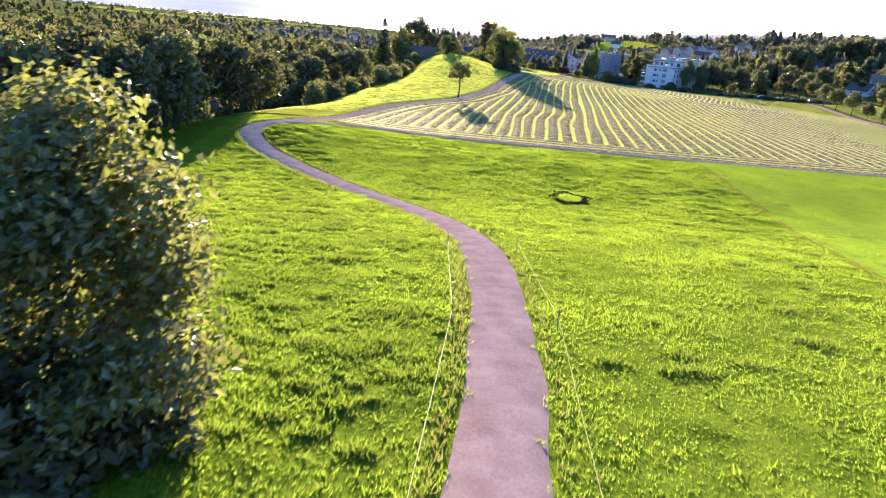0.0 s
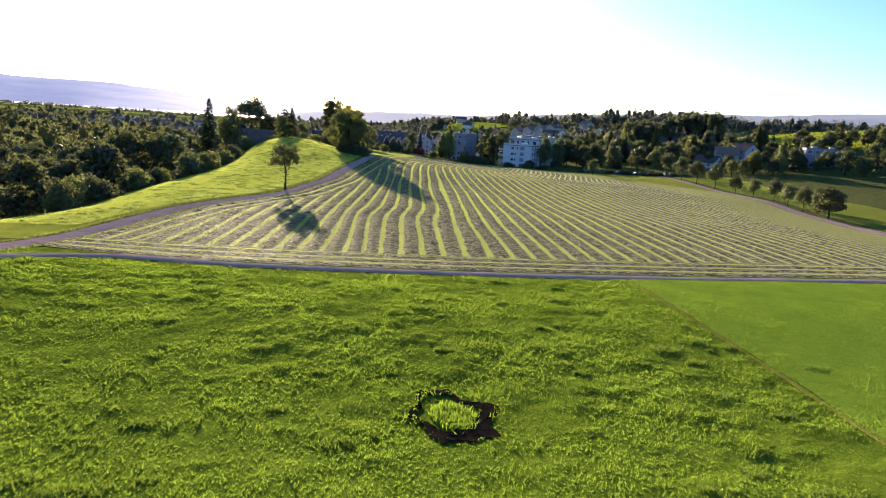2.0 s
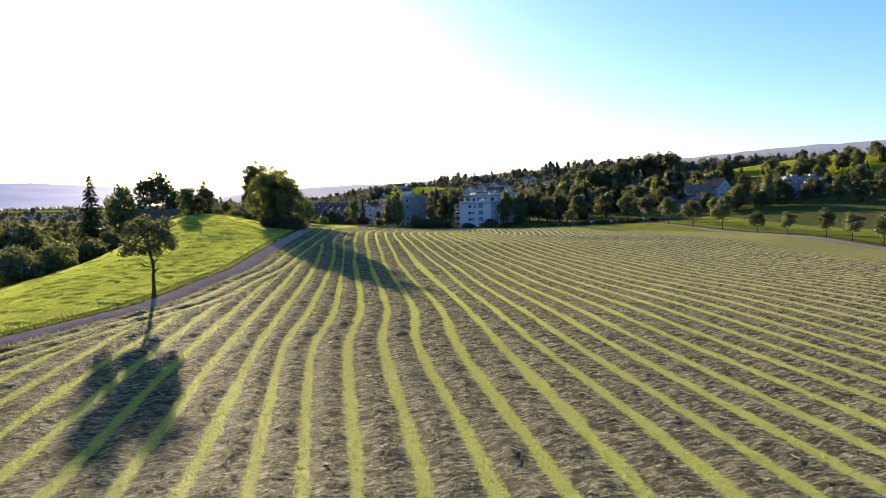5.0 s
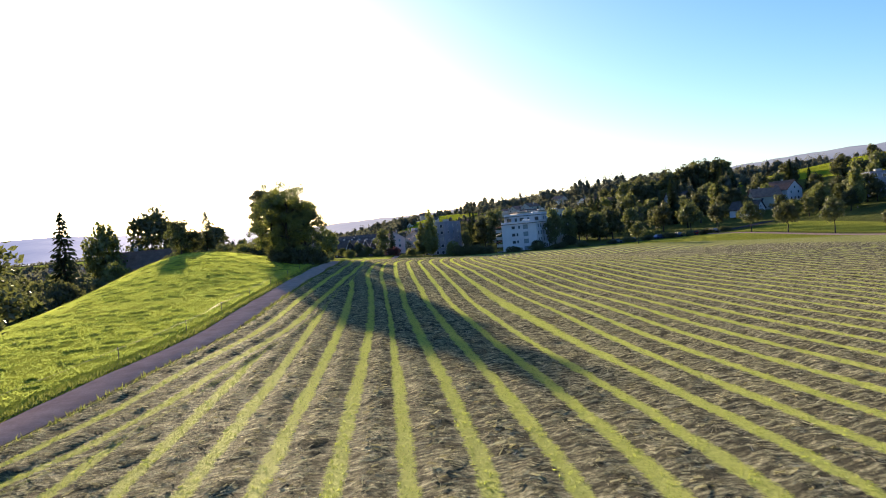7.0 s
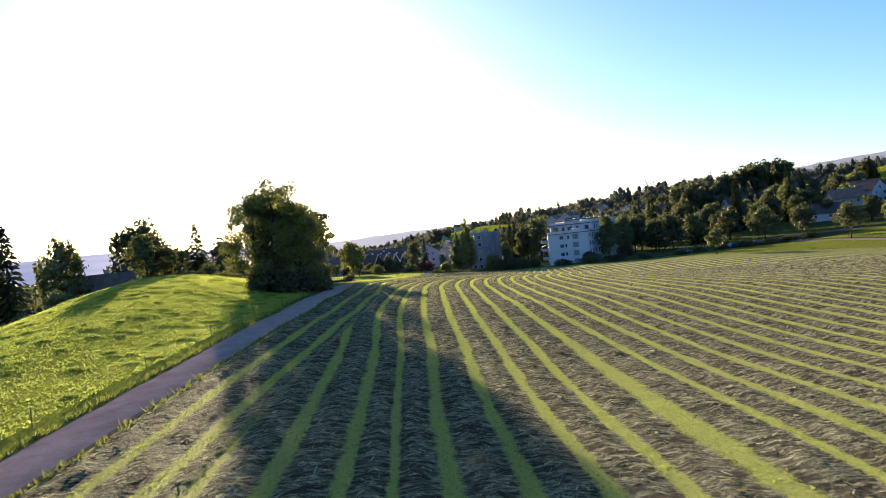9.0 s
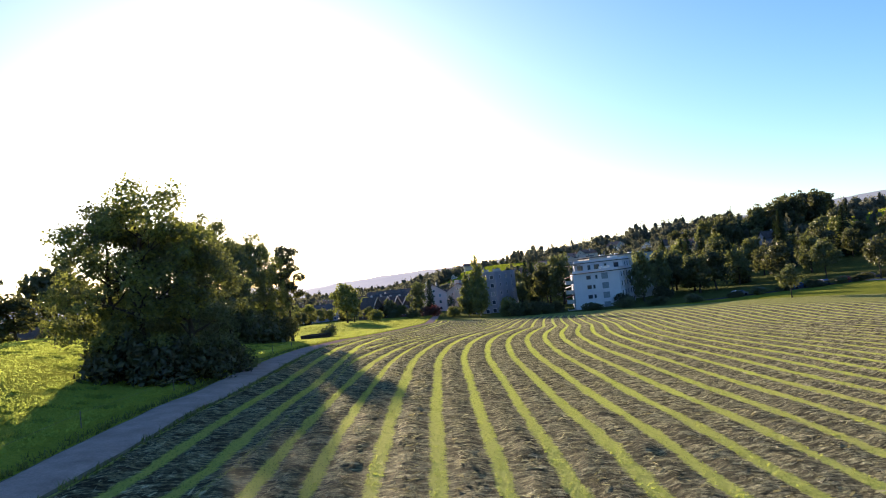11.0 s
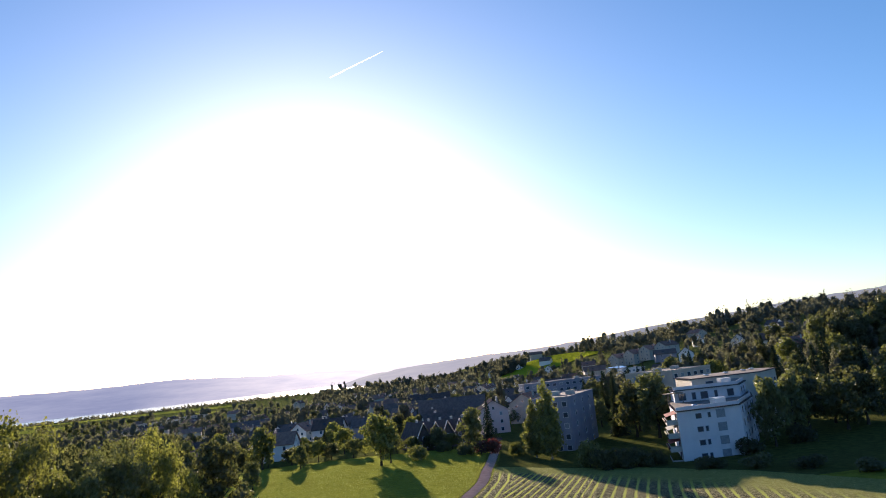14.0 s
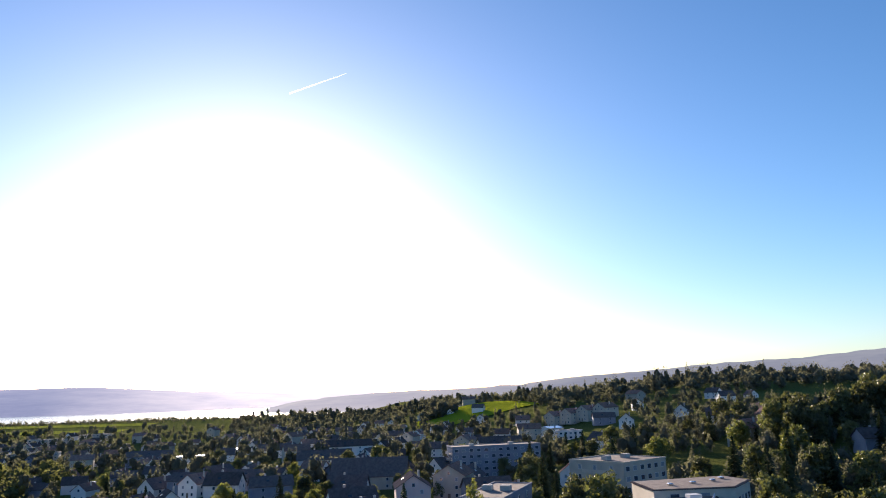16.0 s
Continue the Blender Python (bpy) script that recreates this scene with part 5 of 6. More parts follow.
def hill_line(name, r0, r1, az0, az1, height, material, label, seed, base=-30):
    n, m = 160, 14
    X, Y, Z = (np.zeros((m, n)) for _ in range(3))
    for j in range(m):
        for i in range(n):
            az = az0 + (az1 - az0) * i / (n - 1)
            k = j / (m - 1)
            r = r0 + (r1 - r0) * k
            top = height(az) * (1 + 0.06 * noise.noise((az * 0.16, seed, 0)) + 0.025 * noise.noise((az * 0.8, seed, 3)))
            X[j, i], Y[j, i] = r * math.sin(radians(az)), r * math.cos(radians(az))
            Z[j, i] = base + (top - base) * math.sin(min(1, k * 1.05) * math.pi / 2) + 4 * noise.noise((az * 1.3, k * 7, seed)) * k
    ob = new(name, grid_mesh(name, X, Y, Z, material))
    return tagged(ob, label, "hills", kind="structure")


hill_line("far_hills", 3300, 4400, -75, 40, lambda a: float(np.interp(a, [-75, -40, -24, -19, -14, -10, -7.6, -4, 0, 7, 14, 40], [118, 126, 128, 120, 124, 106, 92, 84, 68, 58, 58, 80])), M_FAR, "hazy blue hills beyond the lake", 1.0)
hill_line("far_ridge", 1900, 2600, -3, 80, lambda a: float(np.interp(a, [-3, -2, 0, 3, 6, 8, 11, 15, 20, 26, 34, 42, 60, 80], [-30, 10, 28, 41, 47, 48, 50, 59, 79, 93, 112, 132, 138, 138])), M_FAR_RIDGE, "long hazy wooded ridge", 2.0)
# ---- buildings ----
def thing(name, x, y, z, turn, label, cat, group=""):
    root = new(name)
    root.matrix_world = Matrix.Translation((x, y, z)) @ Matrix.Rotation(radians(turn), 4, "Z")
    return tagged(root, label, cat, group)


def window(parent, x, y, z, w, h, facing, frame_mat, blind=False):
    """A window on a wall: frame proud of the wall, pane set back in it. facing: 0 front (-y), 1 right (+x), 2 back, 3 left."""
    turn = Matrix.Translation((x, y, z)) @ Matrix.Rotation(facing * math.pi / 2, 4, "Z")
    bm = bmesh.new()
    t = 0.09
    for a in ((-w / 2, -w / 2 + t, 0, h), (w / 2 - t, w / 2, 0, h), (-w / 2 + t, w / 2 - t, 0, t), (-w / 2 + t, w / 2 - t, h - t, h)):
        box(bm, a[0], a[1], -0.07, 0.02, a[2], a[3])
    bm.transform(turn)
    fr = part("window", bm, frame_mat, parent)
    bm = boxed(-w / 2 + t, w / 2 - t, -0.03, 0.01, t, h - t)
    bm.transform(turn)
    part("pane", bm, M_SHUTTER if blind else M_GLASS, fr)
    return fr


def gable_walls(w, d, h, r):
    """Walls with gables at the two ends of a ridge along y."""
    bm = bmesh.new()
    pr = [(-w / 2, 0), (w / 2, 0), (w / 2, h), (0, h + r), (-w / 2, h)]
    a = [bm.verts.new((x, -d / 2, z)) for x, z in pr]
    b = [bm.verts.new((x, d / 2, z)) for x, z in pr]
    bm.faces.new(a)
    bm.faces.new(b[::-1])
    for i in range(5):
        k = (i + 1) % 5
        bm.faces.new((a[k], a[i], b[i], b[k]))
    return bm


def gable_roof(w, d, h, r, over=0.55, thick=0.22):
    bm = bmesh.new()
    s = r / (w / 2)
    for sg in (-1, 1):
        e = (sg * (w / 2 + over), h - over * s)
        pr = [(0, h + r + 0.05), (e[0], e[1] + 0.05), (e[0], e[1] + 0.05 + thick), (0, h + r + 0.05 + thick)]
        a = [bm.verts.new((x, -d / 2 - over, z)) for x, z in pr]
        b = [bm.verts.new((x, d / 2 + over, z)) for x, z in pr]
        bm.faces.new(a if sg > 0 else a[::-1])
        bm.faces.new(b[::-1] if sg > 0 else b)
        for i in range(4):
            k = (i + 1) % 4
            q = (a[k], a[i], b[i], b[k])
            bm.faces.new(q if sg > 0 else q[::-1])
    bmesh.ops.recalc_face_normals(bm, faces=bm.faces)
    return bm


def house(x, y, turn, w, d, storeys, r, wall, roof, label, z=None, name="house", dormers=0, group="village houses"):
    h = 2.8 * storeys + 0.4
    root = thing(name, x, y, (hz(x, y) if z is None else z) - 0.3, turn, label, "house", group)
    part("wall", gable_walls(w, d, h, r), wall, root)
    rf = part("roof", gable_roof(w, d, h, r), roof, root)
    part("chimney", boxed(w * 0.18, w * 0.18 + 0.7, d * 0.1, d * 0.1 + 0.7, h + r * 0.4, h + r + 0.9, 0.04), M_CONCRETE, rf)
    for s in range(storeys):
        zz = 1.2 + 2.8 * s
        for k in (-1, 1):
            window(root, k * w * 0.24, -d / 2, zz, 1.1, 1.35, 0, M_WALL_WHITE, blind=(s + k) % 3 == 0)
        for q in (-0.25, 0.2):
            window(root, w / 2, q * d, zz, 1.1, 1.35, 1, M_WALL_WHITE)
            window(root, -w / 2, q * d, zz, 1.1, 1.35, 3, M_WALL_WHITE)
    if r > 2.2:
        window(root, 0, -d / 2, h + 0.2, 1.0, 1.2, 0, M_WALL_WHITE)
    part("door", boxed(-0.5, 0.5, -d / 2 - 0.05, -d / 2 + 0.03, 0.3, 2.4), M_WOOD, root)
    ang = math.atan2(r, w / 2)
    for k in range(dormers):
        bm = boxed(-0.45, 0.45, -0.6, 0.6, 0.0, 0.1)
        bm.transform(Matrix.Translation(((-1) ** k * w * 0.27, (k - (dormers - 1) / 2) * 2.6, h + r * 0.46 + 0.32)) @ Matrix.Rotation((-1) ** k * ang, 4, "Y"))
        part("roof_window", bm, M_GLASS, rf)
    return root


def flat_block(x, y, turn, w, d, storeys, wall, label, z=None, cols=5, balcony=True, name="apartment_block", group="apartment blocks"):
    h = 2.85 * storeys + 0.5
    root = thing(name, x, y, (hz(x, y) if z is None else z) - 0.3, turn, label, "building", group)
    part("wall", boxed(-w / 2, w / 2, -d / 2, d / 2, 0, h), wall, root)
    rf = part("roof", boxed(-w / 2 + 0.25, w / 2 - 0.25, -d / 2 + 0.25, d / 2 - 0.25, h + 0.003, h + 0.12), M_ROOF_FLAT, root)
    bm = bmesh.new()
    for q in ((-w / 2 - 0.12, w / 2 + 0.12, -d / 2 - 0.12, -d / 2 + 0.22), (-w / 2 - 0.12, w / 2 + 0.12, d / 2 - 0.22, d / 2 + 0.12), (-w / 2 - 0.12, -w / 2 + 0.22, -d / 2 + 0.22, d / 2 - 0.22), (w / 2 - 0.22, w / 2 + 0.12, -d / 2 + 0.22, d / 2 - 0.22)):
        box(bm, *q, h - 0.1, h + 0.35)
    part("parapet", bm, wall, root)
    for k in (-0.25, 0.2):
        part("roof_box", boxed(k * w - 1.2, k * w + 1.2, -1.0, 1.0, h + 0.12, h + 1.3, 0.05), M_CONCRETE, rf)
    for s in range(storeys):
        zz = 1.0 + 2.85 * s
        for c in range(cols):
            xx = -w / 2 + w * (c + 0.5) / cols
            window(root, xx, -d / 2, zz, min(1.9, w / cols * 0.55), 1.45, 0, M_WALL_WHITE, blind=(s * 3 + c) % 4 == 1)
        for q in (-0.28, 0.02, 0.3):
            window(root, w / 2, q * d, zz, 1.2, 1.45, 1, M_WALL_WHITE)
            window(root, -w / 2, q * d, zz, 1.2, 1.45, 3, M_WALL_WHITE, blind=s % 2 == 0)
        if balcony and s:
            bl = part("balcony", boxed(-w / 2 - 1.5, -w / 2 - 0.003, -d * 0.32, d * 0.2, 2.85 * s + 0.1, 2.85 * s + 0.3), M_CONCRETE, root)
            part("railing", boxed(-w / 2 - 1.5, -w / 2 - 1.4, -d * 0.32, d * 0.2, 2.85 * s + 0.3, 2.85 * s + 1.25), wall, bl)
    return root


def prism(poly, z0, z1):
    bm = bmesh.new()
    a = [bm.verts.new((x, y, z0)) for x, y in poly]
    b = [bm.verts.new((x, y, z1)) for x, y in poly]
    bm.faces.new(a[::-1])
    bm.faces.new(b)
    n = len(poly)
    for i in range(n):
        bm.faces.new((a[i], a[(i + 1) % n], b[(i + 1) % n], b[i]))
    return bm


def white_block():
    """The stepped white apartment house above the field."""
    root = thing("white_apartment_house", 97.9, 372.2, -7.4, 0, "white four-storey apartment house with stepped roof terraces", "building")
    F = 2.78
    base = [(0, 0), (14, -0.4), (25.9, 16.5), (31, 27), (32, 31), (11, 31), (6.6, 20)]
    up = [(8.3, 20.3), (23.6, 17.6), (30.6, 28), (31.4, 30.6), (11.6, 30.6)]
    wing = [(18, 31.2), (36, 29.4), (45.5, 39), (44.5, 48), (20, 46.5)]
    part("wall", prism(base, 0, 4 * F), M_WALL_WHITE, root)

    def grown(poly, k):
        cx, cy = sum(p[0] for p in poly) / len(poly), sum(p[1] for p in poly) / len(poly)
        return [(cx + (px - cx) * k, cy + (py - cy) * k) for px, py in poly]

    def along(poly, i, t, z):
        (x0, y0), (x1, y1) = poly[i], poly[(i + 1) % len(poly)]
        return Matrix.Translation((x0 + (x1 - x0) * t, y0 + (y1 - y0) * t, z)) @ Matrix.Rotation(math.atan2(y1 - y0, x1 - x0), 4, "Z")

    def opening(owner, turn, w, h, blind=False):
        bm = bmesh.new()
        t = 0.09
        for a in ((-w / 2, -w / 2 + t, 0, h), (w / 2 - t, w / 2, 0, h), (-w / 2 + t, w / 2 - t, 0, t), (-w / 2 + t, w / 2 - t, h - t, h)):
            box(bm, a[0], a[1], -0.07, 0.02, a[2], a[3])
        bm.transform(turn)
        fr = part("window", bm, M_WALL_GREY, owner)
        bm = boxed(-w / 2 + t, w / 2 - t, -0.03, 0.01, t, h - t)
        bm.transform(turn)
        part("pane", bm, M_SHUTTER if blind else M_GLASS, fr)

    # each step: a dark roof edge, gravel, and a low wall set back from it
    z1, z2, z3 = 4 * F, 5 * F + 0.2, 5 * F + 1.9
    part("roof_edge", prism(grown(base, 1.02), z1 + 0.003, z1 + 0.16), M_ROOF_DARK, root, "dark metal roof edge")
    part("terrace", prism(grown(base, 0.97), z1 + 0.163, z1 + 0.24), M_ROOF_FLAT, root)
    top = part("upper_storey", prism(up, z1 + 0.243, z2), M_WALL_WHITE, root)
    part("roof_edge", prism(grown(up, 1.05), z2 + 0.003, z2 + 0.18), M_ROOF_DARK, top, "dark metal roof edge")
    part("terrace", prism(grown(up, 0.96), z2 + 0.183, z2 + 0.26), M_ROOF_FLAT, top)
    rear = part("rear_wing", prism(wing, 0, z3), M_WALL_CREAM, root, "cream rear wing with a flat brown roof")
    part("roof_edge", prism(grown(wing, 1.03), z3 + 0.003, z3 + 0.2), M_ROOF_DARK, rear, "dark metal roof edge")
    part("terrace", prism(grown(wing, 0.97), z3 + 0.203, z3 + 0.28), M_ROOF_FLAT, rear)
    for owner, poly, z, n in ((root, base, z1 + 0.24, 3), (top, up, z2 + 0.26, 2)):
        for i in range(n):
            (x0, y0), (x1, y1) = poly[i], poly[i + 1]
            bm = boxed(0.05, math.hypot(x1 - x0, y1 - y0) - 0.05, 0.3, 0.46, 0, 0.72)
            bm.transform(along(poly, i, 0, z))
            part("parapet", bm, M_WALL_WHITE, owner)
    part("roof_box", boxed(11.4, 14.0, 5.6, 8.2, z1 + 0.24, z1 + 1.6, 0.05), M_WALL_BRIGHT, root, "white roof box")
    part("roof_dome", boxed(6.0, 7.2, 5.0, 6.2, z1 + 0.24, z1 + 0.75, 0.2), M_METAL, root)
    part("roof_box", boxed(22.2, 24.8, 23.6, 25.8, z2 + 0.26, z2 + 1.6, 0.05), M_WALL_BRIGHT, top, "white roof box")
    for x, y in ((24, 36), (30, 37), (36, 39), (40, 42)):
        part("roof_dome", boxed(x, x + 1.2, y, y + 1.2, z3 + 0.28, z3 + 0.75, 0.15), M_METAL, rear)
    for st in range(4):
        z = F * st + 0.95
        opening(root, along(base, 0, 0.33, z), 1.35, 1.15)
        opening(root, along(base, 0, 0.435 if st < 3 else 0.5, z), 0.7, 1.15)
        opening(root, along(base, 0, 0.68, z - 0.25), 1.95, 1.75, True)
        for k, b in ((0.14, 0), (0.34, 0), (0.55, 1), (0.78, 0), (0.93, 0)):
            opening(root, along(base, 1, k, z - 0.1), 1.15, 1.5, b)
        for k in (0.3, 0.7):
            opening(root, along(base, 2, k, z), 1.1, 1.4)
        opening(root, along(base, 6, 0.72, z - 0.6), 2.2, 2.1)
        # balconies on the flank, with planting along the rail
        tilt = Matrix.Rotation(math.atan2(-6.6, 20), 4, "Z")

        def flank(*b):
            bm = boxed(*b)
            bm.transform(tilt)
            return bm

        bl = part("balcony", flank(-2.3, -0.02, 0.6, 8.4, F * st + 0.1, F * st + 0.3), M_CONCRETE, root)
        part("railing", flank(-2.3, -2.18, 0.6, 8.4, F * st + 0.3, F * st + 1.2), M_CONCRETE, bl)
        part("railing", flank(-2.18, -0.02, 0.6, 0.7, F * st + 0.3, F * st + 1.2), M_CONCRETE, bl)
        if st:
            part("planter", flank(-2.75, -2.32, 0.8, 8.2, F * st + 0.75, F * st + 1.2, 0.12), M_RED if st != 2 else M_LEAF, bl, "flowers spilling over the balcony rail")
            bm = boxed(-2.4, 0, 1.0, 8.0, -0.03, 0.03)
            bm.transform(tilt @ Matrix.Translation((-0.05, 0, F * st + 2.45)) @ Matrix.Rotation(-0.25, 4, "Y"))
            part("awning", bm, M_AWNING if st != 2 else M_CONCRETE, bl)
    for k, w in ((0.12, 1.8), (0.3, 1.0), (0.46, 1.8), (0.64, 0.8), (0.86, 1.6)):
        opening(top, along(up, 0, k, z1 + 0.6), w, 1.75)
    for k in (0.3, 0.65):
        opening(top, along(up, 1, k, z1 + 0.8), 1.2, 1.5)
    for st in (3, 4):
        for k in (0.2, 0.42, 0.64, 0.86):
            opening(rear, along(wing, 1, k, F * st + 1.2), 1.5, 1.4, k == 0.42)
    opening(rear, along(wing, 0, 0.25, F * 4 + 2.6), 2.0, 1.3)
    opening(rear, along(wing, 0, 0.62, F * 4 + 2.6), 2.0, 1.3, True)
    # pergola on the terrace
    per = part("pergola", boxed(5.2, 9.4, 17.2, 20.0, z2 - 0.35, z2 - 0.2), M_WOOD, root, "wooden pergola roof on the terrace")
    for x, y in ((5.4, 17.4), (9.1, 17.4), (6.6, 19.7)):
        part("post", boxed(x, x + 0.14, y, y + 0.14, z1 + 0.24, z2 - 0.353), M_WOOD, per)
    return root


white_block()
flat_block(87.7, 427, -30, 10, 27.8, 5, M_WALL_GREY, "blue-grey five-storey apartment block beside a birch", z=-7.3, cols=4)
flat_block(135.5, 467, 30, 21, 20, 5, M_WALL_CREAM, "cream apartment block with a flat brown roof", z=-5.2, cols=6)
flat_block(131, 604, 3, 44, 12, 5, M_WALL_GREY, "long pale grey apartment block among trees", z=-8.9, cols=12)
for x, y, w in ((-279, 1240, 44), (-240, 1300, 40), (-215, 1010, 44)):
    flat_block(x, y, 8, w, 12, 3, M_WALL_CREAM, "long beige apartment block in the valley", cols=8)
flat_block(218, 740, 5, 18, 10, 2, M_WALL_BRIGHT, "low pale house with a flat roof on the slope", cols=5)
flat_block(249, 345, -25, 22, 9, 2, M_WALL_GREY, "low grey terraced house with long window bands", z=2.5, cols=6)
flat_block(261, 354, -25, 18, 9, 2, M_WALL_GREY, "upper step of a grey terraced house", z=6.0, cols=5)

house(76.5, 497, -4, 11, 15, 3, 3.6, M_WALL_PINK, M_ROOF_DARK, "pink three-storey house with a dark gabled roof", name="gabled_house", dormers=2)
# row of steep dark roofs with bright verges
for i in range(5):
    x, y = 45 + 4.0 * i, 452 + 3.2 * i
    rw = house(x, y, 18, 5.4, 14, 1, 5.2, M_ROOF_DARK, M_ROOF_DARK, "steep dark-roofed row house with pale metal verges", name="row_house", group="row houses")
    for sg in (-1, 1):
        ln = math.hypot(3.25, 3.25 * 5.2 / 2.7)
        bm = boxed(-0.09, 0.09, -7.62, -7.48, 0, ln)
        bm.transform(Matrix.Translation((0, 0, 3.2 + 5.52)) @ Matrix.Rotation(sg * math.atan2(2.7, 5.2), 4, "Y") @ Matrix.Translation((0, 0, -ln)))
        part("verge", bm, M_METAL, rw, "pale metal verge strip")
house(69, 578, 80, 15, 32, 2, 7.0, M_WALL_CREAM, M_ROOF_DARK, "long house under a large dark roof", name="long_house")
house(48, 706, 88, 12, 25, 2, 5.0, M_WALL_WHITE, M_ROOF_DARK, "long white house with roof dormers", name="long_house", dormers=4)
house(68, 786, 96, 11, 36, 3, 4.0, M_WALL_BRIGHT, M_ROOF_DARK, "long white terrace under a dark roof with dormers", name="long_house", dormers=6)
house(160, 704, 86, 11, 27, 3, 4.6, M_WALL_BRIGHT, M_ROOF_DARK, "long white house with a dark mansard-like roof", name="long_house", dormers=4)
house(18, 820, 96, 11, 27, 2, 4.2, M_WALL_BRIGHT, M_ROOF_DARK, "long white house with a dark roof", name="long_house", dormers=3)
house(-90, 905, 96, 14, 36, 3, 4.0, M_WALL_GREY, M_ROOF_DARK, "large grey-blue house with a dark roof", name="long_house", dormers=3)
house(-56, 905, 96, 15, 24, 2, 0.35, M_WALL_BRIGHT, M_METAL, "white hall with a bright metal roof", name="hall")
house(219, 779, -60, 12, 15, 2, 1.2, M_WALL_BRIGHT, M_METAL, "large white house with a low bright roof", name="gabled_house")
house(245, 398, 12, 10, 13, 2, 4.0, M_WALL_WHITE, M_ROOF, "white gabled house with a brown roof", name="gabled_house", dormers=2)
house(232, 394, 70, 9, 12, 2, 3.5, M_WALL_CREAM, M_ROOF, "cream gabled house with a brown roof", name="gabled_house")
house(218, 388, 30, 9, 12, 1, 3.5, M_WALL_WHITE, M_ROOF_DARK, "small white house with a dark roof", name="gabled_house")

house(-14.5, 271, 78, 9, 14, 1, 3.3, M_WOOD, M_ROOF, "low wooden house with a brown roof behind the crest", name="gabled_house", z=hz(-14.5, 271) + 0.4)

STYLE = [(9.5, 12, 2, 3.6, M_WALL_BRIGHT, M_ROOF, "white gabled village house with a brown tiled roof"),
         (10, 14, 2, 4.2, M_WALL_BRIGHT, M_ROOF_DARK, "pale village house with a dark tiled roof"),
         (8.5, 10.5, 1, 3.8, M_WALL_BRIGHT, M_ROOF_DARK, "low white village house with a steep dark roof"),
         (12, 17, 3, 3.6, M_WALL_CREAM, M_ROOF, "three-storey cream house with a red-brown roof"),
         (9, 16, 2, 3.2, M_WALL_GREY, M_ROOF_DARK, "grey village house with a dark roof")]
first = [house(0, 0, 0, *s[:6], s[6], z=-200, dormers=2) for s in STYLE]
taken = [(76.5, 497, 14), (53, 458, 16), (69, 578, 20), (48, 706, 16), (68, 786, 22), (160, 704, 18), (18, 820, 18), (-90, 905, 22), (-56, 905, 17), (219, 779, 12), (218, 740, 13), (131, 604, 28), (135, 467, 20), (245, 398, 10), (232, 394, 10), (218, 388, 9), (252, 348, 18), (88, 427, 18), (-42, 531, 18), (-279, 1240, 26), (-240, 1300, 24), (-215, 1010, 26)]
street = [(68, 452), (72, 470), (67, 500), (80, 540), (94, 575), (97, 604), (97, 634), (100, 670), (104, 720), (106, 770), (108, 823)]
taken += [(h[0], h[1], 8) for h in VILLAGE + HILLSIDE + TERRACE]


def settle(k, x, y, turn):
    """Stands a house of style k at a place."""
    m = Matrix.Translation((x, y, hz(x, y) - 0.4)) @ Matrix.Rotation(radians(turn), 4, "Z")
    if first[k].location.z < -150:
        first[k].matrix_world = m
    else:
        copy_thing(first[k], m)


for x, y, turn, k in VILLAGE + HILLSIDE + TERRACE:
    settle(k, x, y, turn)
house(-42, 531, 70, 17, 26, 2, 6.5, M_WOOD, M_ROOF, "large brown barn under a wide tiled roof", name="barn")


def far_style(w, d, storeys, r, wall, roof, label):
    """A plainer house for the far village: walls, roof, chimney and gable windows."""
    h = 2.8 * storeys + 0.4
    root = thing("house", 0, 0, -200, 0, label, "house", "village houses")
    part("wall", gable_walls(w, d, h, r), wall, root)
    rf = part("roof", gable_roof(w, d, h, r), roof, root)
    part("chimney", boxed(w * 0.18, w * 0.18 + 0.7, d * 0.1, d * 0.1 + 0.7, h + r * 0.4, h + r + 0.9), M_CONCRETE, rf)
    for x, z in ((-w * 0.24, 1.2), (w * 0.24, 1.2), (0, h - 0.6)):
        part("window", boxed(x - 0.6, x + 0.6, -d / 2 - 0.05, -d / 2 + 0.02, z, z + 1.4), M_GLASS, root)
    return root


def flat_style():
    """A low garage or shed whose flat metal roof catches the low sun."""
    root = thing("garage", 0, 0, -200, 0, "low pale garage with a shining flat metal roof", "garage", "village garages")
    part("wall", boxed(-4, 4, -3, 3, 0, 2.6), M_WALL_BRIGHT, root)
    part("roof", boxed(-4.3, 4.3, -3.3, 3.3, 2.603, 2.8), M_METAL, root)
    part("door", boxed(-1.3, 1.3, -3.06, -2.98, 0.3, 2.4), M_SHUTTER, root)
    return root


FAR_FIRST = [far_style(*s) for s in STYLE] + [flat_style()]


def settle_far(k, x, y, turn):
    m = Matrix.Translation((x, y, hz(x, y) - 0.3)) @ Matrix.Rotation(radians(turn), 4, "Z")
    if FAR_FIRST[k].location.z < -150:
        FAR_FIRST[k].matrix_world = m
    else:
        copy_thing(FAR_FIRST[k], m)


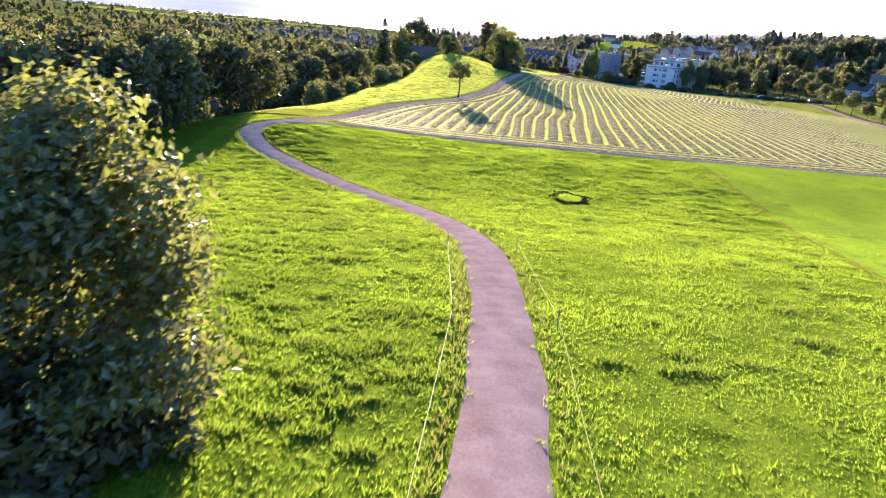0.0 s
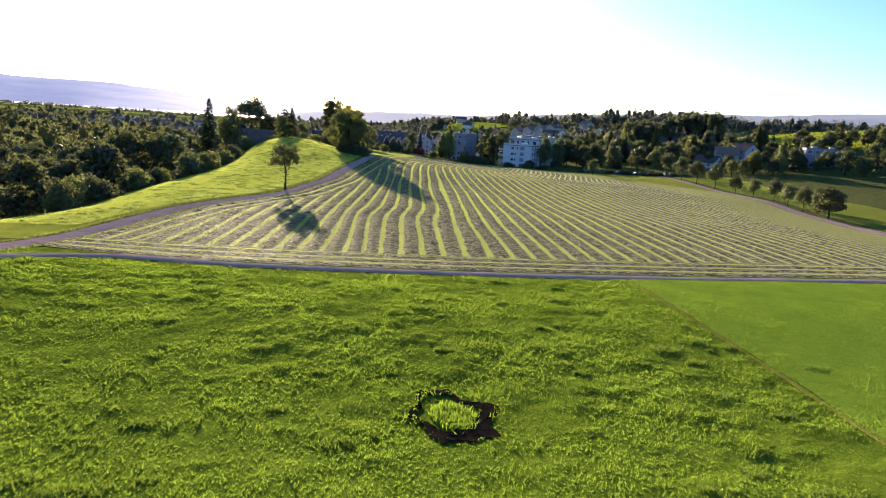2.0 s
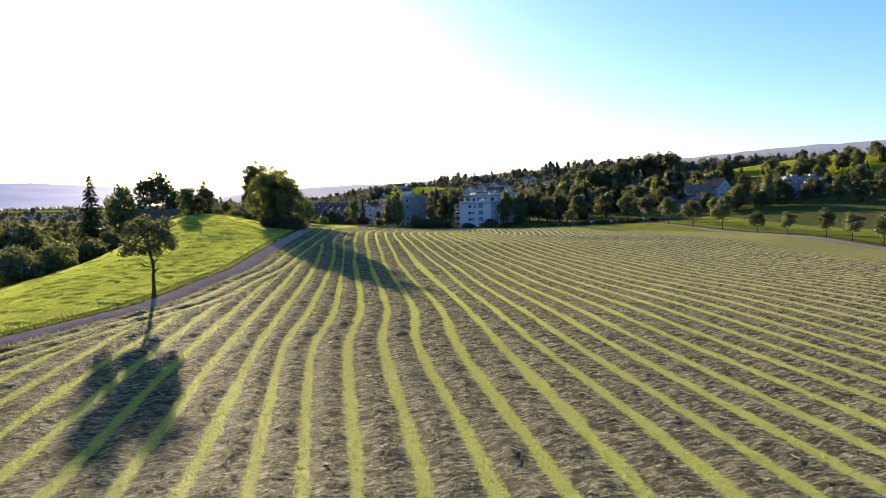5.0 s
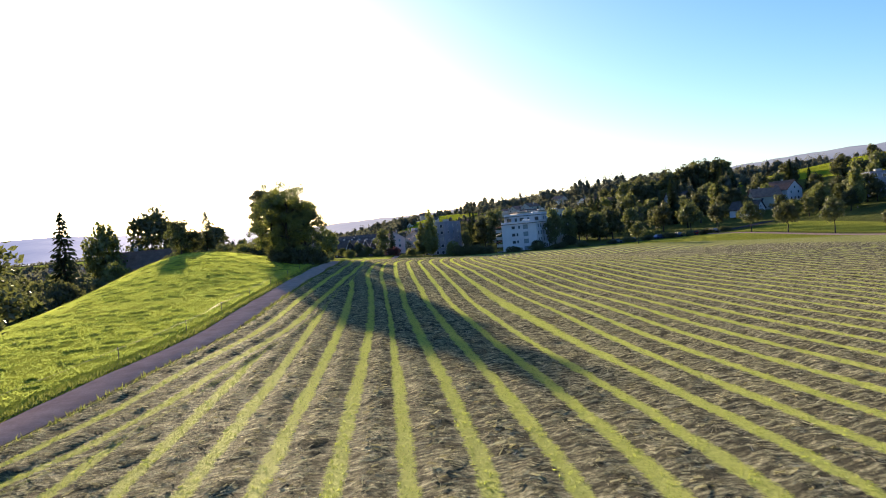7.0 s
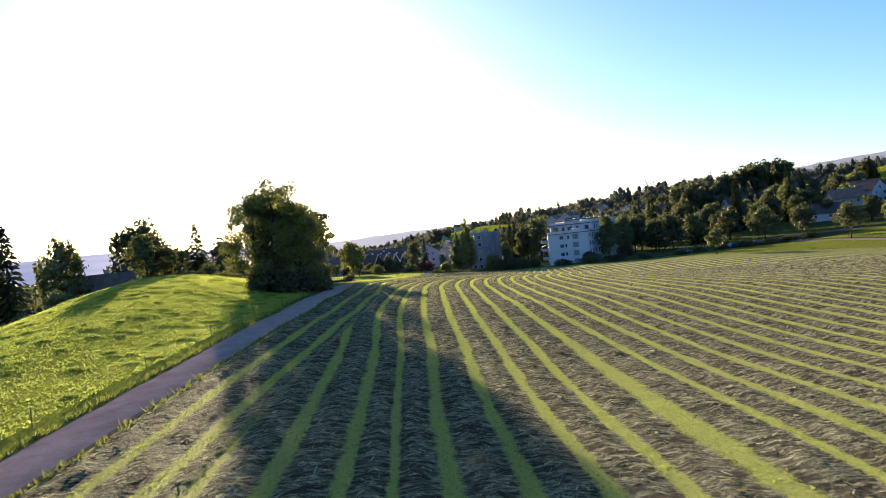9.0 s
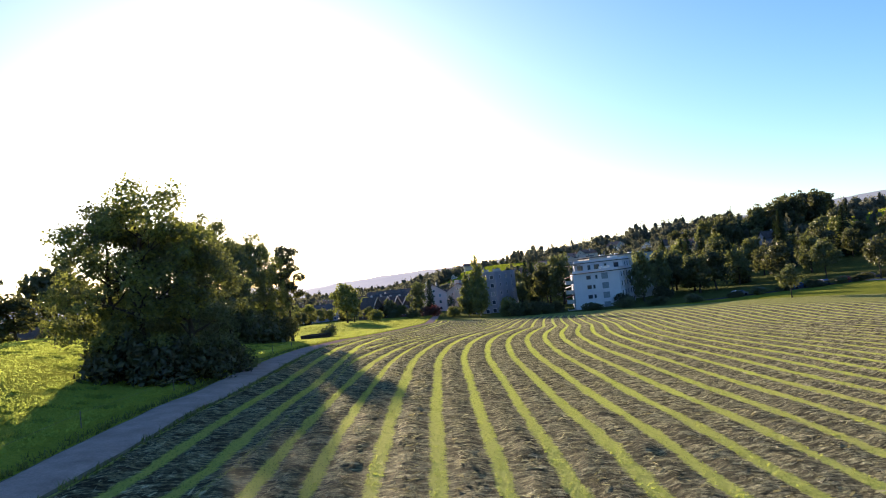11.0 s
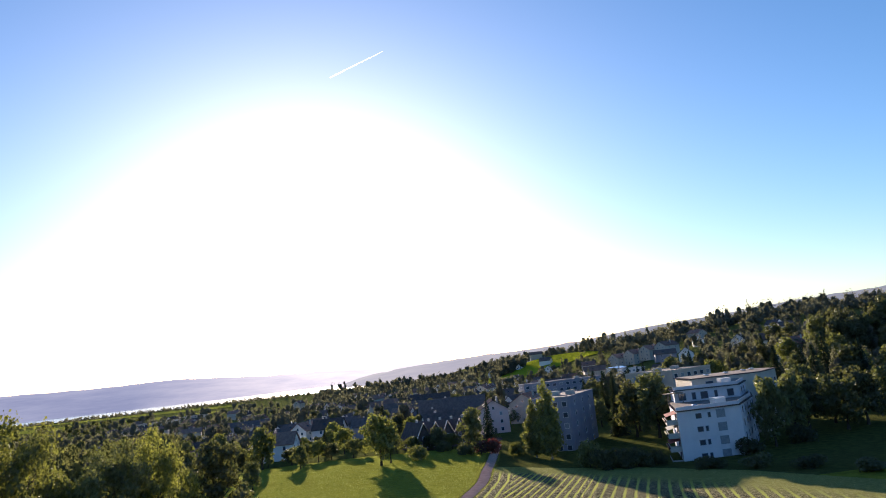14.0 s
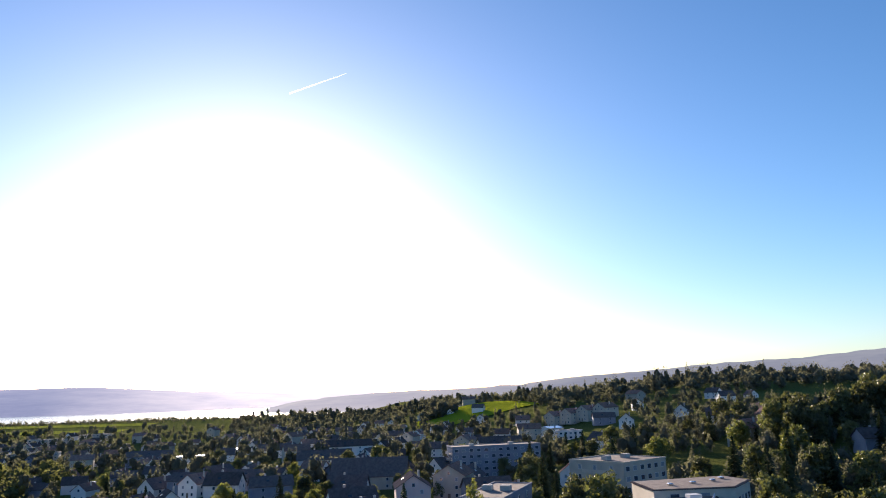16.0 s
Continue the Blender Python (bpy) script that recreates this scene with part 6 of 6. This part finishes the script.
g = random.Random(21)
made = 0
tries = 0
while made < 165 and tries < 9000:
    tries += 1
    y = g.uniform(470, 640) if made < 18 else g.uniform(600, 1330)
    x = g.uniform(max(-0.36 * y + 110, -330), 150 if y < 700 else 0.2 * y + 20)
    if any(math.hypot(x - a, y - b) < r + 7 for a, b, r in taken) or any(math.hypot(x - a, y - b) < 12 for a, b in street):
        continue
    turn = g.choice((-30, -35, 80, -25, 98, 60)) + g.uniform(-8, 8)
    if made < 18:
        settle(g.randrange(5), x, y, turn)
    else:
        settle_far(g.choice((0, 0, 1, 1, 2, 3, 4, 5, 5)), x, y, turn)
    taken.append((x, y, 8 if y < 900 else 6))
    made += 1


# ---- small things ----
def fence_post(x, y, h=0.95):
    bm = bmesh.new()
    bmesh.ops.create_cone(bm, cap_ends=True, segments=8, radius1=0.028, radius2=0.022, depth=h)
    bm.transform(Matrix.Translation((x, y, hz(x, y) + h / 2 - 0.05)))
    return bm


def fence(pts, label, tape_h=0.8, rows=1):
    root = thing("pasture_fence", pts[0][0], pts[0][1], 0, 0, label, "fence")
    inv = Matrix.Translation((-pts[0][0], -pts[0][1], 0))
    for x, y in pts:
        bm = fence_post(x, y)
        bm.transform(inv)
        part("post", bm, M_WOOD, root)
    for r in range(rows):
        verts, faces, way = [], [], []
        for (x0, y0), (x1, y1) in zip(pts, pts[1:]):
            a, b = Vector((x0, y0, hz(x0, y0) + tape_h - 0.3 * r)), Vector((x1, y1, hz(x1, y1) + tape_h - 0.3 * r))
            way += [a, (a + b) / 2 - Vector((0, 0, 0.06))]
        way.append(b)
        tube(verts, faces, way, [0.007] * len(way), 4)
        me = mesh_from("tape", [v + Vector((-pts[0][0], -pts[0][1], 0)) for v in verts], faces, M_TAPE)
        part("tape", me, None, root, "pale yellow fence tape")
    return root


def beside(line, off, start, stop, gap):
    out, run, last = [], 0.0, None
    for a, b in zip(line[start:stop], line[start + 1:stop + 1]):
        d = (b - a).normalized()
        if last is None or run >= gap:
            out.append((a[0] + d[1] * off, a[1] - d[0] * off))
            run, last = 0.0, a
        run += (b - a).length
    return out


fence(beside(main_line, -1.8, 18, 82, 13.0), "low pasture fence of pale tape along the track", 0.5, 1)
fence(beside(main_line, 2.0, 18, 78, 13.0), "low meadow fence of pale tape beside the track", 0.6, 1)
fence(beside(main_line, -2.2, 150, 300, 9.0), "low pasture fence of yellow tape on wooden posts", 0.8, 1)


def log_pile(x, y, turn):
    root = thing("log_pile", x, y, hz(x, y), turn, "pile of dark cut logs beside the pasture", "log pile")
    q = random.Random(3)
    for r in range(3):
        for i in range(9 - r):
            bm = bmesh.new()
            rad = q.uniform(0.13, 0.2)
            bmesh.ops.create_cone(bm, cap_ends=True, segments=9, radius1=rad, radius2=rad * 0.92, depth=q.uniform(3.6, 4.4))
            bm.transform(Matrix.Translation(((i + r * 0.5) * 0.36 - 1.6, q.uniform(-0.2, 0.2), 0.17 + r * 0.31)) @ Matrix.Rotation(math.pi / 2, 4, "X"))
            part("log", bm, M_BARK, root)


log_pile(24.6, 299.5, 70)


def car(x, y, turn, k):
    root = thing("parked_car", x, y, hz(x, y) + 0.09 + 0.05, turn, ("white", "dark grey", "dark blue", "red")[k] + " car parked on the asphalt", "car", "parked cars")
    bm = bmesh.new()
    pr = [(-2.1, 0.3), (2.1, 0.3), (2.15, 0.75), (1.15, 0.92), (0.55, 1.42), (-1.25, 1.45), (-2.0, 0.95), (-2.15, 0.7)]
    a = [bm.verts.new((px, -0.85 + 0.12 * (pz > 1), pz)) for px, pz in pr]
    b = [bm.verts.new((px, 0.85 - 0.12 * (pz > 1), pz)) for px, pz in pr]
    bm.faces.new(a)
    bm.faces.new(b[::-1])
    for i in range(8):
        bm.faces.new((a[(i + 1) % 8], a[i], b[i], b[(i + 1) % 8]))
    bmesh.ops.recalc_face_normals(bm, faces=bm.faces)
    body = part("body", bm, M_CAR[k], root)
    part("side_window", boxed(-1.5, 0.7, -0.82, -0.76, 0.97, 1.34, 0.02), M_GLASS, body)
    part("side_window", boxed(-1.5, 0.7, 0.76, 0.82, 0.97, 1.34, 0.02), M_GLASS, body)
    for wx in (-1.35, 1.35):
        for wy in (-0.78, 0.78):
            bm = bmesh.new()
            bmesh.ops.create_cone(bm, cap_ends=True, segments=14, radius1=0.32, radius2=0.32, depth=0.22)
            bm.transform(Matrix.Translation((wx, wy, 0.31)) @ Matrix.Rotation(math.pi / 2, 4, "X"))
            part("wheel", bm, M_TYRE, root)


for i in range(11):
    car(226 + 5.5 * (i % 6), 893 + 13 * (i // 6) + 0.6 * (i % 3), 80, (0, 1, 0, 2, 0, 3)[i % 6])
for i, (x, y) in enumerate(((128, 338.5), (134, 339), (146, 340.5), (155, 343), (164, 345.5), (172, 347))):
    car(x, y, 8 + 78 * (i % 2), (1, 1, 2, 2, 3, 1)[i])

# trail of an aircraft, thin and bright, high above; its sunlit white is put in as emission
def trail():
    m, n, l = mat_new("ice_cloud")
    o = n.new("ShaderNodeOutputMaterial")
    e = n.new("ShaderNodeEmission")
    e.inputs["Color"].default_value, e.inputs["Strength"].default_value = (1.0, 1.0, 1.0, 1), 1.1
    l.new(e.outputs[0], o.inputs["Surface"])
    R = 4500

    def far(az, el):
        return Vector((math.sin(radians(az)) * math.cos(radians(el)), math.cos(radians(az)) * math.cos(radians(el)), math.sin(radians(el)))) * R

    seen_from = Vector((38, 220, 16))
    a, b = seen_from + far(*TRAIL[0]), seen_from + far(*TRAIL[1])
    verts, faces = [], []
    tube(verts, faces, [a.lerp(b, t) for t in (0, 0.3, 0.7, 1)], [4.2, 3.6, 2.2, 0.5], 6)
    tagged(new("vapour_trail", mesh_from("vapour_trail", verts, faces, m)), "short bright vapour trail high in the sky", "vapour trail", kind="structure")


TRAIL = ((-2.1, 23.85), (2.65, 25.55))
trail()


def tank_trailer(x, y, turn):
    """A lying water barrel on a two-wheeled carriage at the edge of the wood."""
    root = thing("water_trailer", x, y, hz(x, y) + 0.05, turn, "pale blue-grey water barrel on a small two-wheeled farm trailer", "trailer")
    bm = bmesh.new()
    bmesh.ops.create_cone(bm, cap_ends=True, segments=20, radius1=0.48, radius2=0.48, depth=2.5)
    bmesh.ops.bevel(bm, geom=[e for e in bm.edges if abs(e.verts[0].co.z - e.verts[1].co.z) < 1e-4], offset=0.07, segments=2, affect="EDGES")
    bm.transform(Matrix.Translation((0, 0, 1.05)) @ Matrix.Rotation(math.pi / 2, 4, "Y"))
    part("barrel", bm, M_TANK, root)
    part("drawbar", boxed(-2.2, 1.2, -0.05, 0.05, 0.42, 0.52, 0.01), M_TYRE, root)
    for k in (-1, 1):
        part("rail", boxed(-1.2, 1.2, k * 0.36 - 0.04, k * 0.36 + 0.04, 0.5, 0.62, 0.01), M_TYRE, root)
        bm = bmesh.new()
        bmesh.ops.create_cone(bm, cap_ends=True, segments=16, radius1=0.34, radius2=0.34, depth=0.2)
        bm.transform(Matrix.Translation((0.1, k * 0.62, 0.34)) @ Matrix.Rotation(math.pi / 2, 4, "X"))
        part("wheel", bm, M_TYRE, root)
    bm = bmesh.new()
    bmesh.ops.create_cone(bm, cap_ends=True, segments=12, radius1=0.16, radius2=0.16, depth=0.1)
    bm.transform(Matrix.Translation((0.3, 0, 1.56)))
    part("lid", bm, M_TYRE, root)


M_TANK = surface("tank_paint", (0.5, 0.53, 0.66), (0.58, 0.6, 0.72), 0.8, 0.6, 0.1, 8, ((0.85, 0.85, 0.85), (1, 1, 1)), dist=0.01)
tank_trailer(-32.6, 57.6, 18)


def trough(x, y, turn):
    """A white drinking trough on the pasture."""
    root = thing("water_trough", x, y, hz(x, y) + 0.28, turn, "white oval drinking trough standing on the pasture", "trough")
    bm = bmesh.new()
    rings = []
    for rx, ry, z in ((0.75, 0.36, 0.0), (0.9, 0.46, 0.62), (0.84, 0.4, 0.62), (0.72, 0.32, 0.15)):
        rings.append([bm.verts.new((rx * math.cos(t * math.pi / 10), ry * math.sin(t * math.pi / 10), z)) for t in range(20)])
    for lo, hi in zip(rings, rings[1:]):
        for i in range(20):
            bm.faces.new((lo[i], lo[(i + 1) % 20], hi[(i + 1) % 20], hi[i]))
    bm.faces.new(rings[0][::-1])
    bm.faces.new(rings[3])
    part("basin", bm, M_WALL_BRIGHT, root)


trough(17.4, 343.5, 20)
